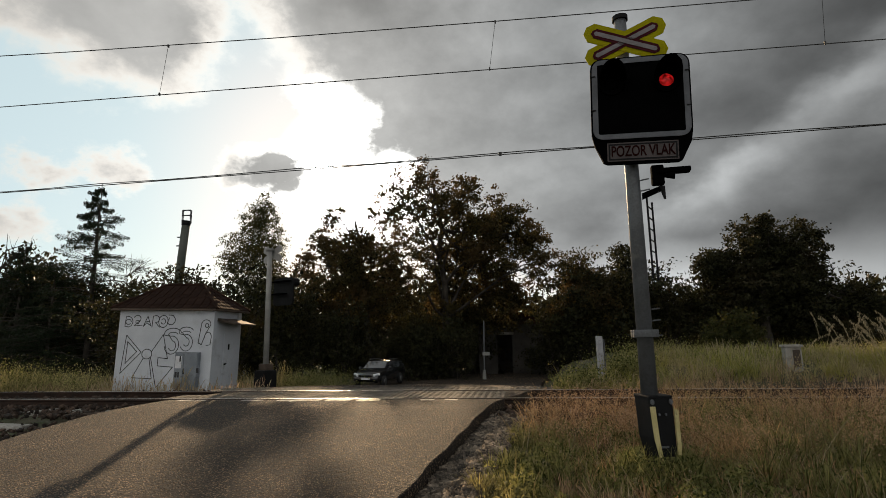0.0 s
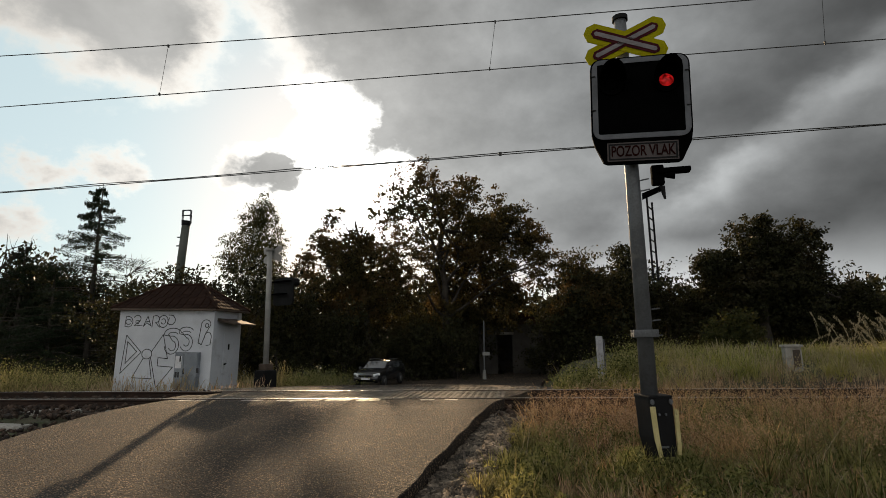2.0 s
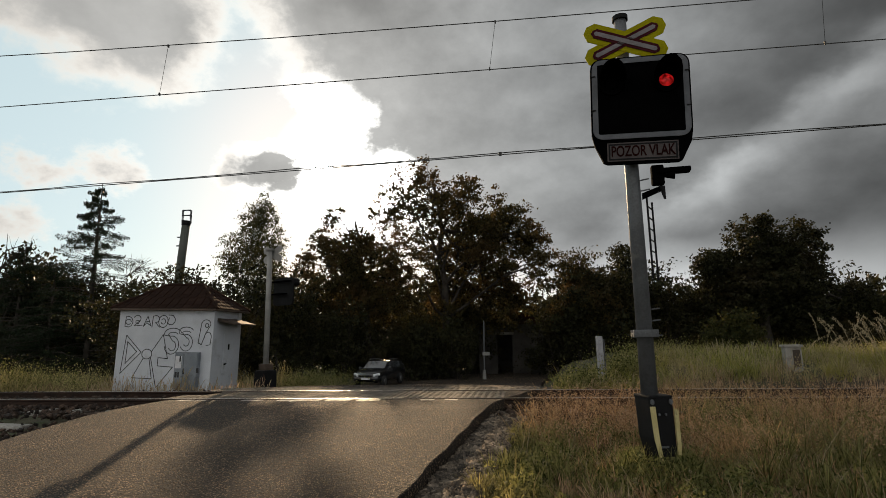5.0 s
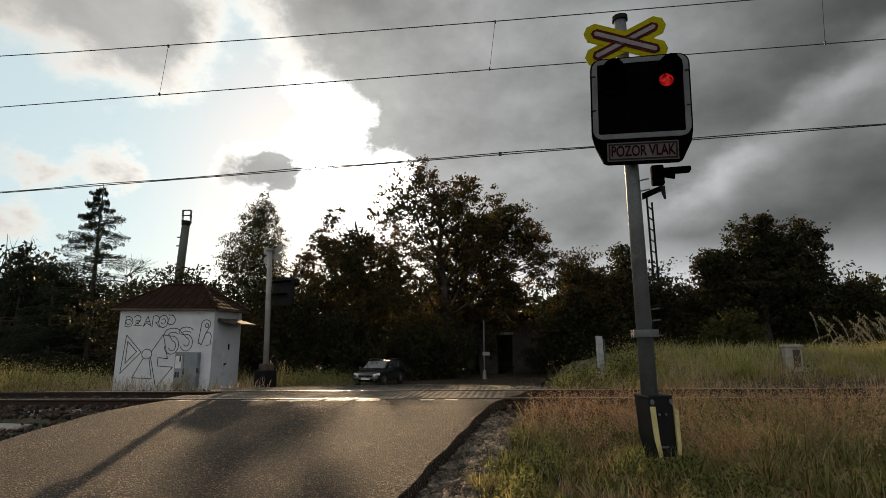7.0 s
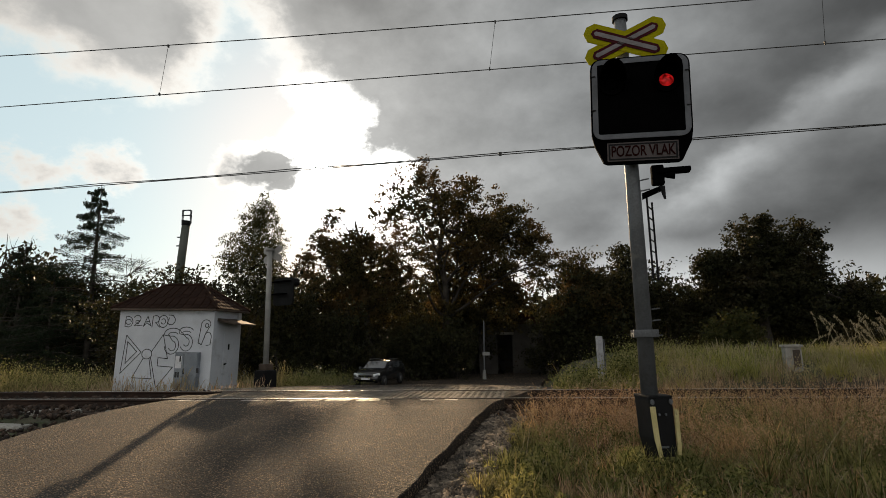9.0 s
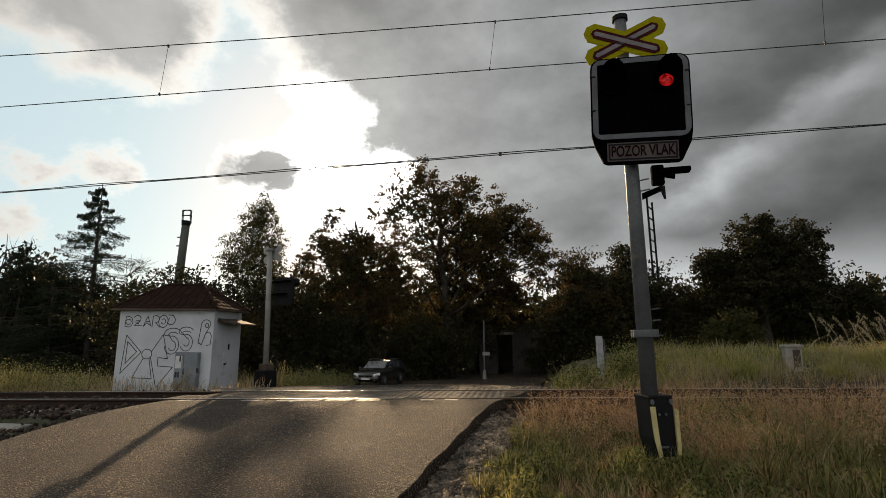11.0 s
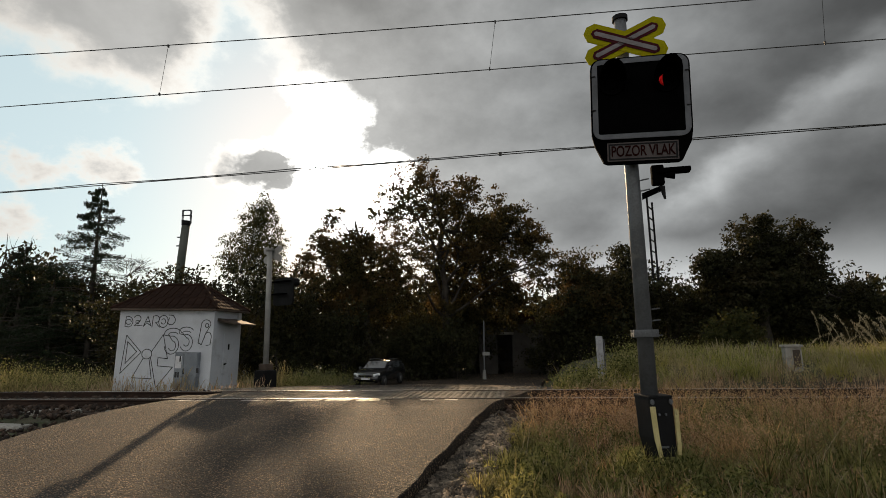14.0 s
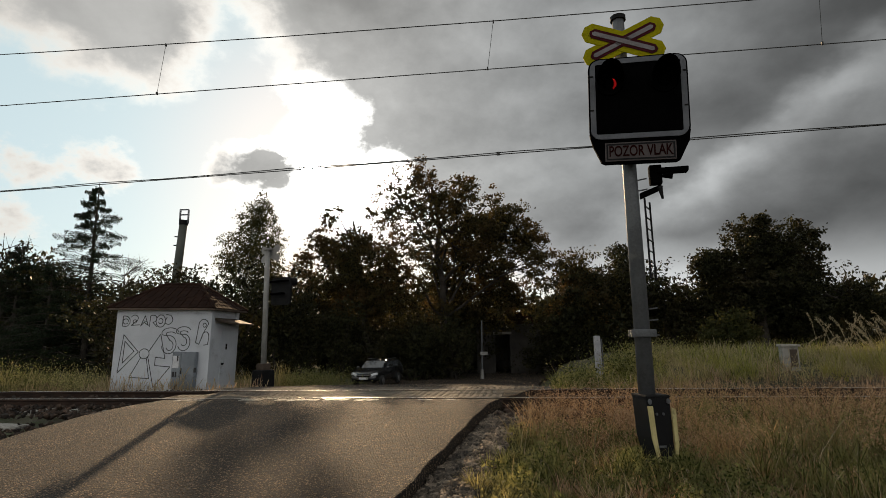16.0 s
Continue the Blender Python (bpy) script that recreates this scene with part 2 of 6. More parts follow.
# ---- sky: drifting clouds on a far dome, open where the blue shows ----
def cloud_material():
    g = Graph("cloud_layer")
    t = g.t
    sep = t.nodes.new("ShaderNodeSeparateXYZ")
    nrm = t.nodes.new("ShaderNodeVectorMath")
    nrm.operation = "NORMALIZE"
    t.links.new(g.coords(), nrm.inputs[0])
    t.links.new(nrm.outputs[0], sep.inputs[0])
    x, y, z = sep.outputs
    az = g.math("DEGREES", g.math("ARCTAN2", x, y))
    el = g.math("DEGREES", g.math("ARCSINE", z))
    vec = nrm.outputs[0]
    n1 = g.math("SUBTRACT", g.noise(6.0, 6, 0.5, vec, (1, 1, 1.5)), 0.5)
    n2 = g.math("SUBTRACT", g.noise(17.0, 7, 0.62, vec, (1, 1, 1.4)), 0.5)
    n3 = g.math("SUBTRACT", g.noise(3.4, 3, 0.45, vec, (1, 1, 2.0)), 0.5)

    def line(a0, e0, a1, e1):
        """Degrees to the right of the line from point 0 up to point 1."""
        d = math.hypot(a1 - a0, e1 - e0)
        na, ne = (e1 - e0) / d, -(a1 - a0) / d
        return g.math("ADD", g.math("MULTIPLY", g.math("SUBTRACT", az, a0), na), g.math("MULTIPLY", g.math("SUBTRACT", el, e0), ne))

    def blob(a, e, ra, re, weight=6.0):
        """Positive inside an ellipse."""
        u = g.math("DIVIDE", g.math("SUBTRACT", az, a), ra)
        v = g.math("DIVIDE", g.math("SUBTRACT", el, e), re)
        q = g.math("SQRT", g.math("ADD", g.math("MULTIPLY", u, u), g.math("MULTIPLY", v, v)))
        return g.math("MULTIPLY", g.math("SUBTRACT", 1.0, q), weight)

    # main deck: everything to the right of the bright gap
    deck = g.math("MINIMUM", line(8, 3, -4.5, 19), line(-4.5, 18.6, -26.0, 33.0))
    veil = blob(-33.0, 29.5, 9.5, 7.5, 11)
    veil2 = blob(-40, 32, 13, 8.0, 7)
    puff = blob(-18.2, 17.2, 5.1, 2.9, 6.0)
    small = blob(-33.0, 16.0, 3.0, 2.0, 2.4)
    small2 = blob(-37.3, 15.2, 3.0, 1.5, 2.0)
    low = blob(-40.5, 10.5, 3.5, 1.8, 2.4)
    rest = g.math("SUBTRACT", g.math("MULTIPLY", g.ramp(g.math("ABSOLUTE", az), 62, 100), 9.0), 6.0)
    rest = g.math("ADD", rest, g.math("MULTIPLY", n3, 16))
    big = g.math("MAXIMUM", g.math("MAXIMUM", g.math("ADD", deck, 5.0), veil), g.math("MAXIMUM", veil2, rest))
    big = g.math("ADD", big, g.math("ADD", g.math("MULTIPLY", n1, 11), g.math("MULTIPLY", n2, 9)))
    tiny = g.math("MAXIMUM", g.math("MAXIMUM", puff, small), g.math("MAXIMUM", small2, low))
    tiny = g.math("ADD", tiny, g.math("MULTIPLY", n2, 8))
    d = g.math("MAXIMUM", big, tiny)
    alpha = g.math("MAXIMUM", g.ramp(big, -2.6, 2.4), g.ramp(tiny, -1.0, 1.4))
    thick = g.math("MAXIMUM", g.ramp(big, -0.6, 6.0), g.ramp(tiny, -0.2, 3.2))
    # distance from the sun
    da = g.math("MULTIPLY", g.math("SUBTRACT", az, SUN_AZ + 0.8), 0.95)
    de = g.math("SUBTRACT", el, SUN_EL)
    ds = g.math("SQRT", g.math("ADD", g.math("MULTIPLY", da, da), g.math("MULTIPLY", de, de)))
    near = g.ramp(ds, 6, 62, 1.0, 0.0)
    near = g.math("POWER", near, 1.3)
    body = g.math("MULTIPLY_ADD", near, 0.30, 0.115)
    body = g.math("MULTIPLY", body, g.math("MULTIPLY_ADD", g.math("ADD", n3, g.math("MULTIPLY", n1, 0.35)), g.math("MULTIPLY_ADD", near, -2.2, 3.4), 1.05))
    body = g.math("MULTIPLY", body, g.math("MULTIPLY_ADD", n2, 0.55, 1.0))
    # slanting light and dark bands in the deck
    slant = g.math("ADD", line(27, 15, 42.5, 22.5), g.math("MULTIPLY", n1, 9))
    east = g.ramp(az, 14, 26)
    body = g.math("MULTIPLY", body, g.math("MULTIPLY_ADD", g.math("MULTIPLY", g.ramp(g.math("ABSOLUTE", g.math("SUBTRACT", slant, 0.8)), 0.3, 3.2, 1, 0), east), 0.75, 1.0))
    body = g.math("MULTIPLY", body, g.math("MULTIPLY_ADD", g.math("MULTIPLY", g.ramp(g.math("ABSOLUTE", g.math("ADD", slant, 3.5)), 0.5, 5.0, 1, 0), east), -0.25, 1.0))
    body = g.math("MULTIPLY", body, g.math("MULTIPLY_ADD", g.math("MULTIPLY", g.ramp(el, 20, 28), g.ramp(az, 20, 36)), -0.36, 1.0))
    body = g.math("MULTIPLY", body, g.math("MULTIPLY_ADD", g.math("MULTIPLY", g.ramp(el, 19, 14), g.ramp(az, 27, 38)), -0.30, 1.0))
    body = g.math("ADD", body, g.ramp(az, -23, -31, 0.0, 0.20))
    body = g.math("ADD", body, g.ramp(el, 10, 4, 0.0, 0.36))
    body = g.math("ADD", body, g.ramp(ds, 75, 150, 0.0, 0.46))
    rim = g.math("MULTIPLY_ADD", near, 0.85, 0.42)
    rim = g.math("ADD", rim, g.ramp(ds, 3, 12, 9.0, 0.0))
    rim = g.math("ADD", rim, g.ramp(ds, 75, 150, 0.0, 0.42))
    lum = g.math("ADD", g.math("MULTIPLY", body, thick), g.math("MULTIPLY", rim, g.math("SUBTRACT", 1.0, thick)))
    lum = g.math("MAXIMUM", lum, 0.05)
    grey = g.mix(g.ramp(az, -15, 22), (0.99, 1.0, 0.97), (0.95, 1.0, 1.015))
    tint = g.mix(thick, (1.0, 0.955, 0.875), grey)
    tint = g.mix(alpha, g.mix(g.ramp(ds, 8, 22), (1.0, 1.0, 0.97), (0.80, 1.0, 1.02)), tint)
    # thin bright haze about the sun
    haze = g.ramp(ds, 3.0, 11.0, 0.92, 0.74)
    glare = g.ramp(ds, 1.5, 8.5, 9.0, 0.86)
    lum = g.math("ADD", g.math("MULTIPLY", lum, alpha), g.math("MULTIPLY", g.math("MULTIPLY", glare, haze), g.math("SUBTRACT", 1.0, alpha)))
    cover = g.math("SUBTRACT", 1.0, g.math("MULTIPLY", g.math("SUBTRACT", 1.0, alpha), g.math("SUBTRACT", 1.0, haze)))
    lum = g.math("DIVIDE", lum, g.math("MAXIMUM", cover, 0.01))
    em = t.nodes.new("ShaderNodeEmission")
    g.put(em.inputs[0], tint)
    g.put(em.inputs[1], lum)
    tr = t.nodes.new("ShaderNodeBsdfTransparent")
    ms = t.nodes.new("ShaderNodeMixShader")
    # the sun's own gap stays clear
    g.put(ms.inputs[0], g.math("MULTIPLY", cover, g.ramp(ds, 1.2, 2.8)))
    t.links.new(tr.outputs[0], ms.inputs[1])
    t.links.new(em.outputs[0], ms.inputs[2])
    t.links.new(ms.outputs[0], g.out.inputs[0])
    return g.m


def sky_dome():
    bm = bmesh.new()
    bmesh.ops.create_uvsphere(bm, u_segments=64, v_segments=32, radius=2400)
    bmesh.ops.delete(bm, geom=[v for v in bm.verts if v.co.z < -300], context="VERTS")
    for f in bm.faces:
        f.smooth = True
    me = bpy.data.meshes.new("sky_backdrop")
    bm.to_mesh(me)
    bm.free()
    me.materials.append(cloud_material())
    return tagged(new("sky_backdrop", me), "grey evening clouds with a bright gap round the low sun", "sky", kind="structure")


clouds = sky_dome()


# ---- mesh helpers ----
def link_mesh(name, bm, material, parent=None, label="", smooth=False):
    me = bpy.data.meshes.new(name)
    if smooth:
        for f in bm.faces:
            f.smooth = True
    bm.to_mesh(me)
    bm.free()
    me.materials.append(material)
    ob = new(name, me)
    ob.parent = parent
    if label:
        ob["label"] = label
    return ob


def part(name, bm, material, parent, label="", smooth=False):
    """One mesh object under a thing or under a part."""
    return link_mesh(name, bm, material, parent, label, smooth)


def raw_mesh(name, verts, faces, material):
    """A mesh of many like faces, from arrays."""
    verts, faces = np.asarray(verts, np.float32), np.asarray(faces, np.int32)
    me = bpy.data.meshes.new(name)
    k = faces.shape[1]
    me.vertices.add(len(verts))
    me.vertices.foreach_set("co", verts.ravel())
    me.loops.add(faces.size)
    me.loops.foreach_set("vertex_index", faces.ravel())
    me.polygons.add(len(faces))
    me.polygons.foreach_set("loop_start", np.arange(0, faces.size, k, dtype=np.int32))
    me.update(calc_edges=True)
    me.validate()
    me.materials.append(material)
    return me


def box(bm, x0, x1, y0, y1, z0, z1, bevel=0.0, m=None):
    r = bmesh.ops.create_cube(bm, size=1.0)
    vs = r["verts"]
    bmesh.ops.scale(bm, vec=(x1 - x0, y1 - y0, z1 - z0), verts=vs)
    bmesh.ops.translate(bm, vec=((x0 + x1) / 2, (y0 + y1) / 2, (z0 + z1) / 2), verts=vs)
    if m is not None:
        bmesh.ops.transform(bm, matrix=m, verts=vs)
    if bevel:
        es = list({e for v in vs for e in v.link_edges})
        bmesh.ops.bevel(bm, geom=es, offset=bevel, segments=2, affect="EDGES", profile=0.6)
    return bm


def cyl(bm, p, q, r0, r1=None, n=12, caps=True):
    """A tapered round bar from p to q."""
    p, q = Vector(p), Vector(q)
    d = q - p
    res = bmesh.ops.create_cone(bm, cap_ends=caps, segments=n, radius1=r0, radius2=r0 if r1 is None else r1, depth=d.length)
    m = Matrix.Translation((p + q) / 2) @ d.to_track_quat("Z", "Y").to_matrix().to_4x4()
    bmesh.ops.transform(bm, matrix=m, verts=res["verts"])
    return bm


def extrude(bm, outline, y0, y1, bevel=0.0):
    """A flat outline of (x, z) points, given depth along y."""
    a = [bm.verts.new((x, y0, z)) for x, z in outline]
    f = bm.faces.new(a)
    r = bmesh.ops.extrude_face_region(bm, geom=[f])
    vs = [v for v in r["geom"] if isinstance(v, bmesh.types.BMVert)]
    bmesh.ops.translate(bm, vec=(0, y1 - y0, 0), verts=vs)
    bmesh.ops.recalc_face_normals(bm, faces=bm.faces[:])
    if bevel:
        bmesh.ops.bevel(bm, geom=bm.edges[:], offset=bevel, segments=2, affect="EDGES", profile=0.6)
    return bm


def tube(bm, pts, r, n=6):
    """One bent wire, its rings joined end to end; it runs along x."""
    rings = [[bm.verts.new((x, y + r * math.cos(2 * math.pi * i / n), z + r * math.sin(2 * math.pi * i / n))) for i in range(n)] for x, y, z in pts]
    for a, b in zip(rings[:-1], rings[1:]):
        for i in range(n):
            bm.faces.new((a[i], a[(i + 1) % n], b[(i + 1) % n], b[i]))
    return bm


def empty(name, m, label, category, group=""):
    ob = new(name)
    ob.matrix_world = m
    return tagged(ob, label, category, group)


# ---- lie of the land ----
TRACK = radians(-7.9)
TU, TN = (math.cos(TRACK), math.sin(TRACK)), (-math.sin(TRACK), math.cos(TRACK))
S_NEAR, S_FAR = 9.58, 11.09
S_MID = (S_NEAR + S_FAR) / 2


def on_track(u, s, z=0.0):
    return Vector((u * TU[0] + s * TN[0], u * TU[1] + s * TN[1], z))


ROAD_Y = (-30, 4.8, 5.9, 6.5, 7.45, 8.6, 9.15, 9.6, 11.5, 20, 33, 40, 60)
ROAD_L = (-12.5, -6.1, -5.93, -5.8, -5.72, -5.6, -5.49, -5.39, -4.75, -5.0, -5.9, -4.5, 2.0)
ROAD_R = (-7.5, -0.40, -0.12, 0.06, 0.33, 0.67, 0.84, 1.08, 1.98, 3.45, 5.7, 7.4, 30.0)


def road_edges(y):
    return np.interp(y, ROAD_Y, ROAD_L), np.interp(y, ROAD_Y, ROAD_R)


def smooth01(t):
    t = np.clip(t, 0, 1)
    return t * t * (3 - 2 * t)


def road_z(x, y):
    """The road climbs to the rails and falls away behind them."""
    s = x * TN[0] + y * TN[1]
    return np.interp(s, (-30, -4, 0, 4, 6.5, 8.2, 9.2, 12.0, 12.6, 14.0, 20, 26, 33, 40, 60), (-0.75, -0.72, -0.6, -0.36, -0.17, -0.05, -0.012, -0.012, -0.06, -0.20, -0.69, -1.15, -1.67, -1.86, -2.0))


def land_z(x, y):
    """The ground beside and below the road."""
    x, y = np.asarray(x, float), np.asarray(y, float)
    s = x * TN[0] + y * TN[1]
    u = x * TU[0] + y * TU[1]
    left = np.interp(s, (-30, 0, 5, 7.5, 8.8, 11.9, 13.2, 16, 25, 40, 70), (-0.8, -0.72, -0.5, -0.40, -0.25, -0.25, -0.45, -0.5, -1.2, -1.6, -1.9))
    right = np.interp(s, (-30, 0, 5, 7.5, 8.8, 11.9, 13.0, 15.5, 18, 30, 45, 70), (-0.8, -0.68, -0.40, -0.30, -0.25, -0.25, -0.1, 0.10, 0.18, 0.05, -1.0, -1.9))
    k = smooth01((u - 1.5) / 3.0)
    z = left * (1 - k) + right * k
    el, er = road_edges(y)
    edge = np.maximum(el - x, x - er)
    road = road_z(x, y) - 0.19
    w = smooth01(edge / 1.2)
    on_bed = (s > 8.6) & (s < 12.1)
    z = np.where(edge < 0, road - 0.02, road * (1 - w) + z * w)
    z = np.where(on_bed, np.minimum(z, -0.25), z)
    return z


def ground():
    xs = np.unique(np.concatenate([np.linspace(-2200, -60, 16), np.linspace(-60, -14, 40), np.linspace(-14, 16, 121), np.linspace(16, 60, 38), np.linspace(60, 2200, 16)]))
    ys = np.unique(np.concatenate([np.linspace(-2200, -30, 14), np.linspace(-30, 2, 28), np.linspace(2, 24, 100), np.linspace(24, 70, 50), np.linspace(70, 2200, 16)]))
    X, Y = np.meshgrid(xs, ys)
    Z = land_z(X, Y)
    near = (np.abs(X) < 60) & (np.abs(Y) < 70)
    el, er = road_edges(Y)
    off = np.maximum(el - X, X - er) > 0.4
    rough = np.random.RandomState(3).uniform(-1, 1, X.shape) * 0.025
    Z = Z + np.where(near & off, rough, 0)
    bank = np.clip((X * TN[0] + Y * TN[1] - 13.2) / 2.0, 0, 1) * np.clip((X - 4.5) / 2.0, 0, 1) * (np.abs(X) < 60) * (Y < 40)
    Z = Z + bank * 0.07 * (np.sin(X * 1.7 + 0.6 * Y) + np.sin(X * 0.9 - 1.3 * Y + 1))
    V = np.stack([X, Y, Z], -1).reshape(-1, 3)
    h, w = X.shape
    i = np.arange(h * w).reshape(h, w)
    F = np.stack([i[:-1, :-1], i[:-1, 1:], i[1:, 1:], i[1:, :-1]], -1).reshape(-1, 4)
    me = raw_mesh("ground", V, F, M["soil"])
    return tagged(new("ground", me), "bare earth and short grass beside road and track", "ground", kind="structure")


def road():
    ys = np.concatenate([np.linspace(-30, 3, 20), np.linspace(3.2, 16, 90), np.linspace(16.5, 60, 60)])
    ks = [0.0, 0.0, 0.006, *np.linspace(0.07, 0.93, 13), 0.994, 1.0, 1.0]
    cols = len(ks)
    V, F = [], []
    rng = np.random.RandomState(5)
    for j, y in enumerate(ys):
        l, r = road_edges(y)
        l += 0.04 * math.sin(y * 1.3) + 0.012 * math.sin(y * 7.1)
        r += 0.015 * math.sin(y * 1.1 + 1) + 0.012 * math.sin(y * 6.3)
        for i in range(cols):
            k = ks[i]
            x = l + (r - l) * k
            crown = 0.05 * (1 - (2 * k - 1) ** 2) if not 8.5 < x * TN[0] + y * TN[1] < 12.4 else 0
            drop = -0.30 if i in (0, cols - 1) else 0.0
            if i in (0, cols - 1):
                x += -0.05 if i == 0 else -0.03
            V.append((x, y, float(road_z(x, y)) + crown + drop))
    for j in range(len(ys) - 1):
        for i in range(cols - 1):
            a = j * cols + i
            F.append((a, a + 1, a + cols + 1, a + cols))
    me = raw_mesh("road", V, F, M["asphalt"])
    me.polygons.foreach_set("use_smooth", [True] * len(me.polygons))
    return tagged(new("road", me), "worn grey asphalt road climbing over the railway", "road", kind="structure")


ground()
the_road = road()


# ---- the railway ----
def railway():
    track = empty("railway_track", pose(*on_track(0, S_MID), 0, 0, -7.9), "single railway track of polished steel rails on concrete sleepers", "railway track")
    track["kind"] = "structure"
    half = [(0.0, 0.0), (0.035, -0.004), (0.036, -0.035), (0.012, -0.05), (0.009, -0.125), (0.062, -0.142), (0.064, -0.155)]
    outline = [(x, z) for x, z in half] + [(-x, z) for x, z in reversed(half[1:])]
    for y in (S_NEAR - S_MID, S_FAR - S_MID):
        bm = bmesh.new()
        a = [bm.verts.new((-120, y + x, z)) for x, z in outline]
        b = [bm.verts.new((120, y + x, z)) for x, z in outline]
        for i in range(len(a)):
            k = (i + 1) % len(a)
            bm.faces.new((a[i], a[k], b[k], b[i]))
        bmesh.ops.recalc_face_normals(bm, faces=bm.faces[:])
        rail = part("rail", bm, M["rust"], track, "rail with rusty web and bright worn head")
        bm = bmesh.new()
        box(bm, -120, 120, y - 0.030, y + 0.030, -0.001, 0.0025)
        part("rail_head", bm, M["rail_head"], rail, "polished running surface")
    bm = bmesh.new()
    extrude(bm, [(-0.14, 0), (0.14, 0), (0.11, 0.2), (-0.11, 0.2)], -1.3, 1.3, 0.012)
    bmesh.ops.translate(bm, vec=(0, 0, -0.36), verts=bm.verts[:])
    first = part("sleeper", bm, M["concrete"], track)
    for i in range(-30, 31):
        ob = first if i == -30 else new("sleeper", first.data)
        ob.parent = track
        ob.location = (i * 0.75 + 0.1, 0, 0)
    bm = bmesh.new()
    box(bm, -0.06, 0.06, -0.14, 0.14, -0.165, -0.145, 0.004)
    for sx in (-1, 1):
        cyl(bm, (0, sx * 0.1, -0.15), (0, sx * 0.1, -0.11), 0.016, n=8)
    clip = bpy.data.meshes.new("rail_fastening")
    bm.to_mesh(clip)
    bm.free()
    clip.materials.append(M["rust"])
    for i in range(-30, 31):
        for y in (S_NEAR - S_MID, S_FAR - S_MID):
            ob = new("rail_fastening", clip)
            ob.parent, ob.location = track, (i * 0.75 + 0.1, y, 0)
    return track


def stones(name, n, where, size, material, seed, label):
    """Loose broken stones, each a bent block."""
    rng = np.random.RandomState(seed)
    base = np.array([(-1, -1, -1), (1, -1, -1), (1, 1, -1), (-1, 1, -1), (-1, -1, 1), (1, -1, 1), (1, 1, 1), (-1, 1, 1)], float)
    quad = np.array([(0, 3, 2, 1), (4, 5, 6, 7), (0, 1, 5, 4), (1, 2, 6, 5), (2, 3, 7, 6), (3, 0, 4, 7)])
    c = where(rng, n)
    n = len(c)
    a = rng.uniform(0, 6.28, (n, 3))
    V = base[None] * rng.uniform(0.45, 1.0, (n, 1, 3)) + rng.uniform(-0.45, 0.45, (n, 8, 3))
    V = V * (size * rng.uniform(0.5, 1.2, n))[:, None, None]
    ca, sa_ = np.cos(a[:, 0])[:, None], np.sin(a[:, 0])[:, None]
    V = np.stack([V[..., 0] * ca - V[..., 1] * sa_, V[..., 0] * sa_ + V[..., 1] * ca, V[..., 2]], -1)
    cb, sb = np.cos(a[:, 1])[:, None], np.sin(a[:, 1])[:, None]
    V = np.stack([V[..., 0], V[..., 1] * cb - V[..., 2] * sb, V[..., 1] * sb + V[..., 2] * cb], -1)
    V = V + c[:, None, :]
    F = quad[None] + (np.arange(n) * 8)[:, None, None]
    me = raw_mesh(name, V.reshape(-1, 3), F.reshape(-1, 4), material)
    return tagged(new(name, me), label, "stones", kind="stuff")


def to_world(u, s):
    return u * TU[0] + s * TN[0], u * TU[1] + s * TN[1]


def ballast_at(rng, n):
    u, s = rng.uniform(-22, 22, n), rng.uniform(7.2, 12.3, n)
    x, y = to_world(u, s)
    el, er = road_edges(y)
    keep = (x < el - 0.1) | ((x > er + 0.15) & (s > 8.5))
    x, y, s = x[keep], y[keep], s[keep]
    z = np.where(s > 9.2, -0.155, np.where(s > 8.4, -0.20, land_z(x, y))) + rng.uniform(-0.01, 0.045, len(x))
    return np.stack([x, y, z], -1)


def verge_at(rng, n):
    y = rng.uniform(3.2, 9.2, n)
    er = road_edges(y)[1]
    x = er + rng.uniform(0.05, 0.62, n) ** 1.15
    return np.stack([x, y, land_z(x, y) + 0.03], -1)


railway()
stones("ballast", 22000, ballast_at, 0.038, M["gravel"], 2, "brown-grey crushed stone ballast between the sleepers")
stones("roadside_gravel", 9000, verge_at, 0.034, M["road_gravel"], 4, "fine loose gravel along the road edge")


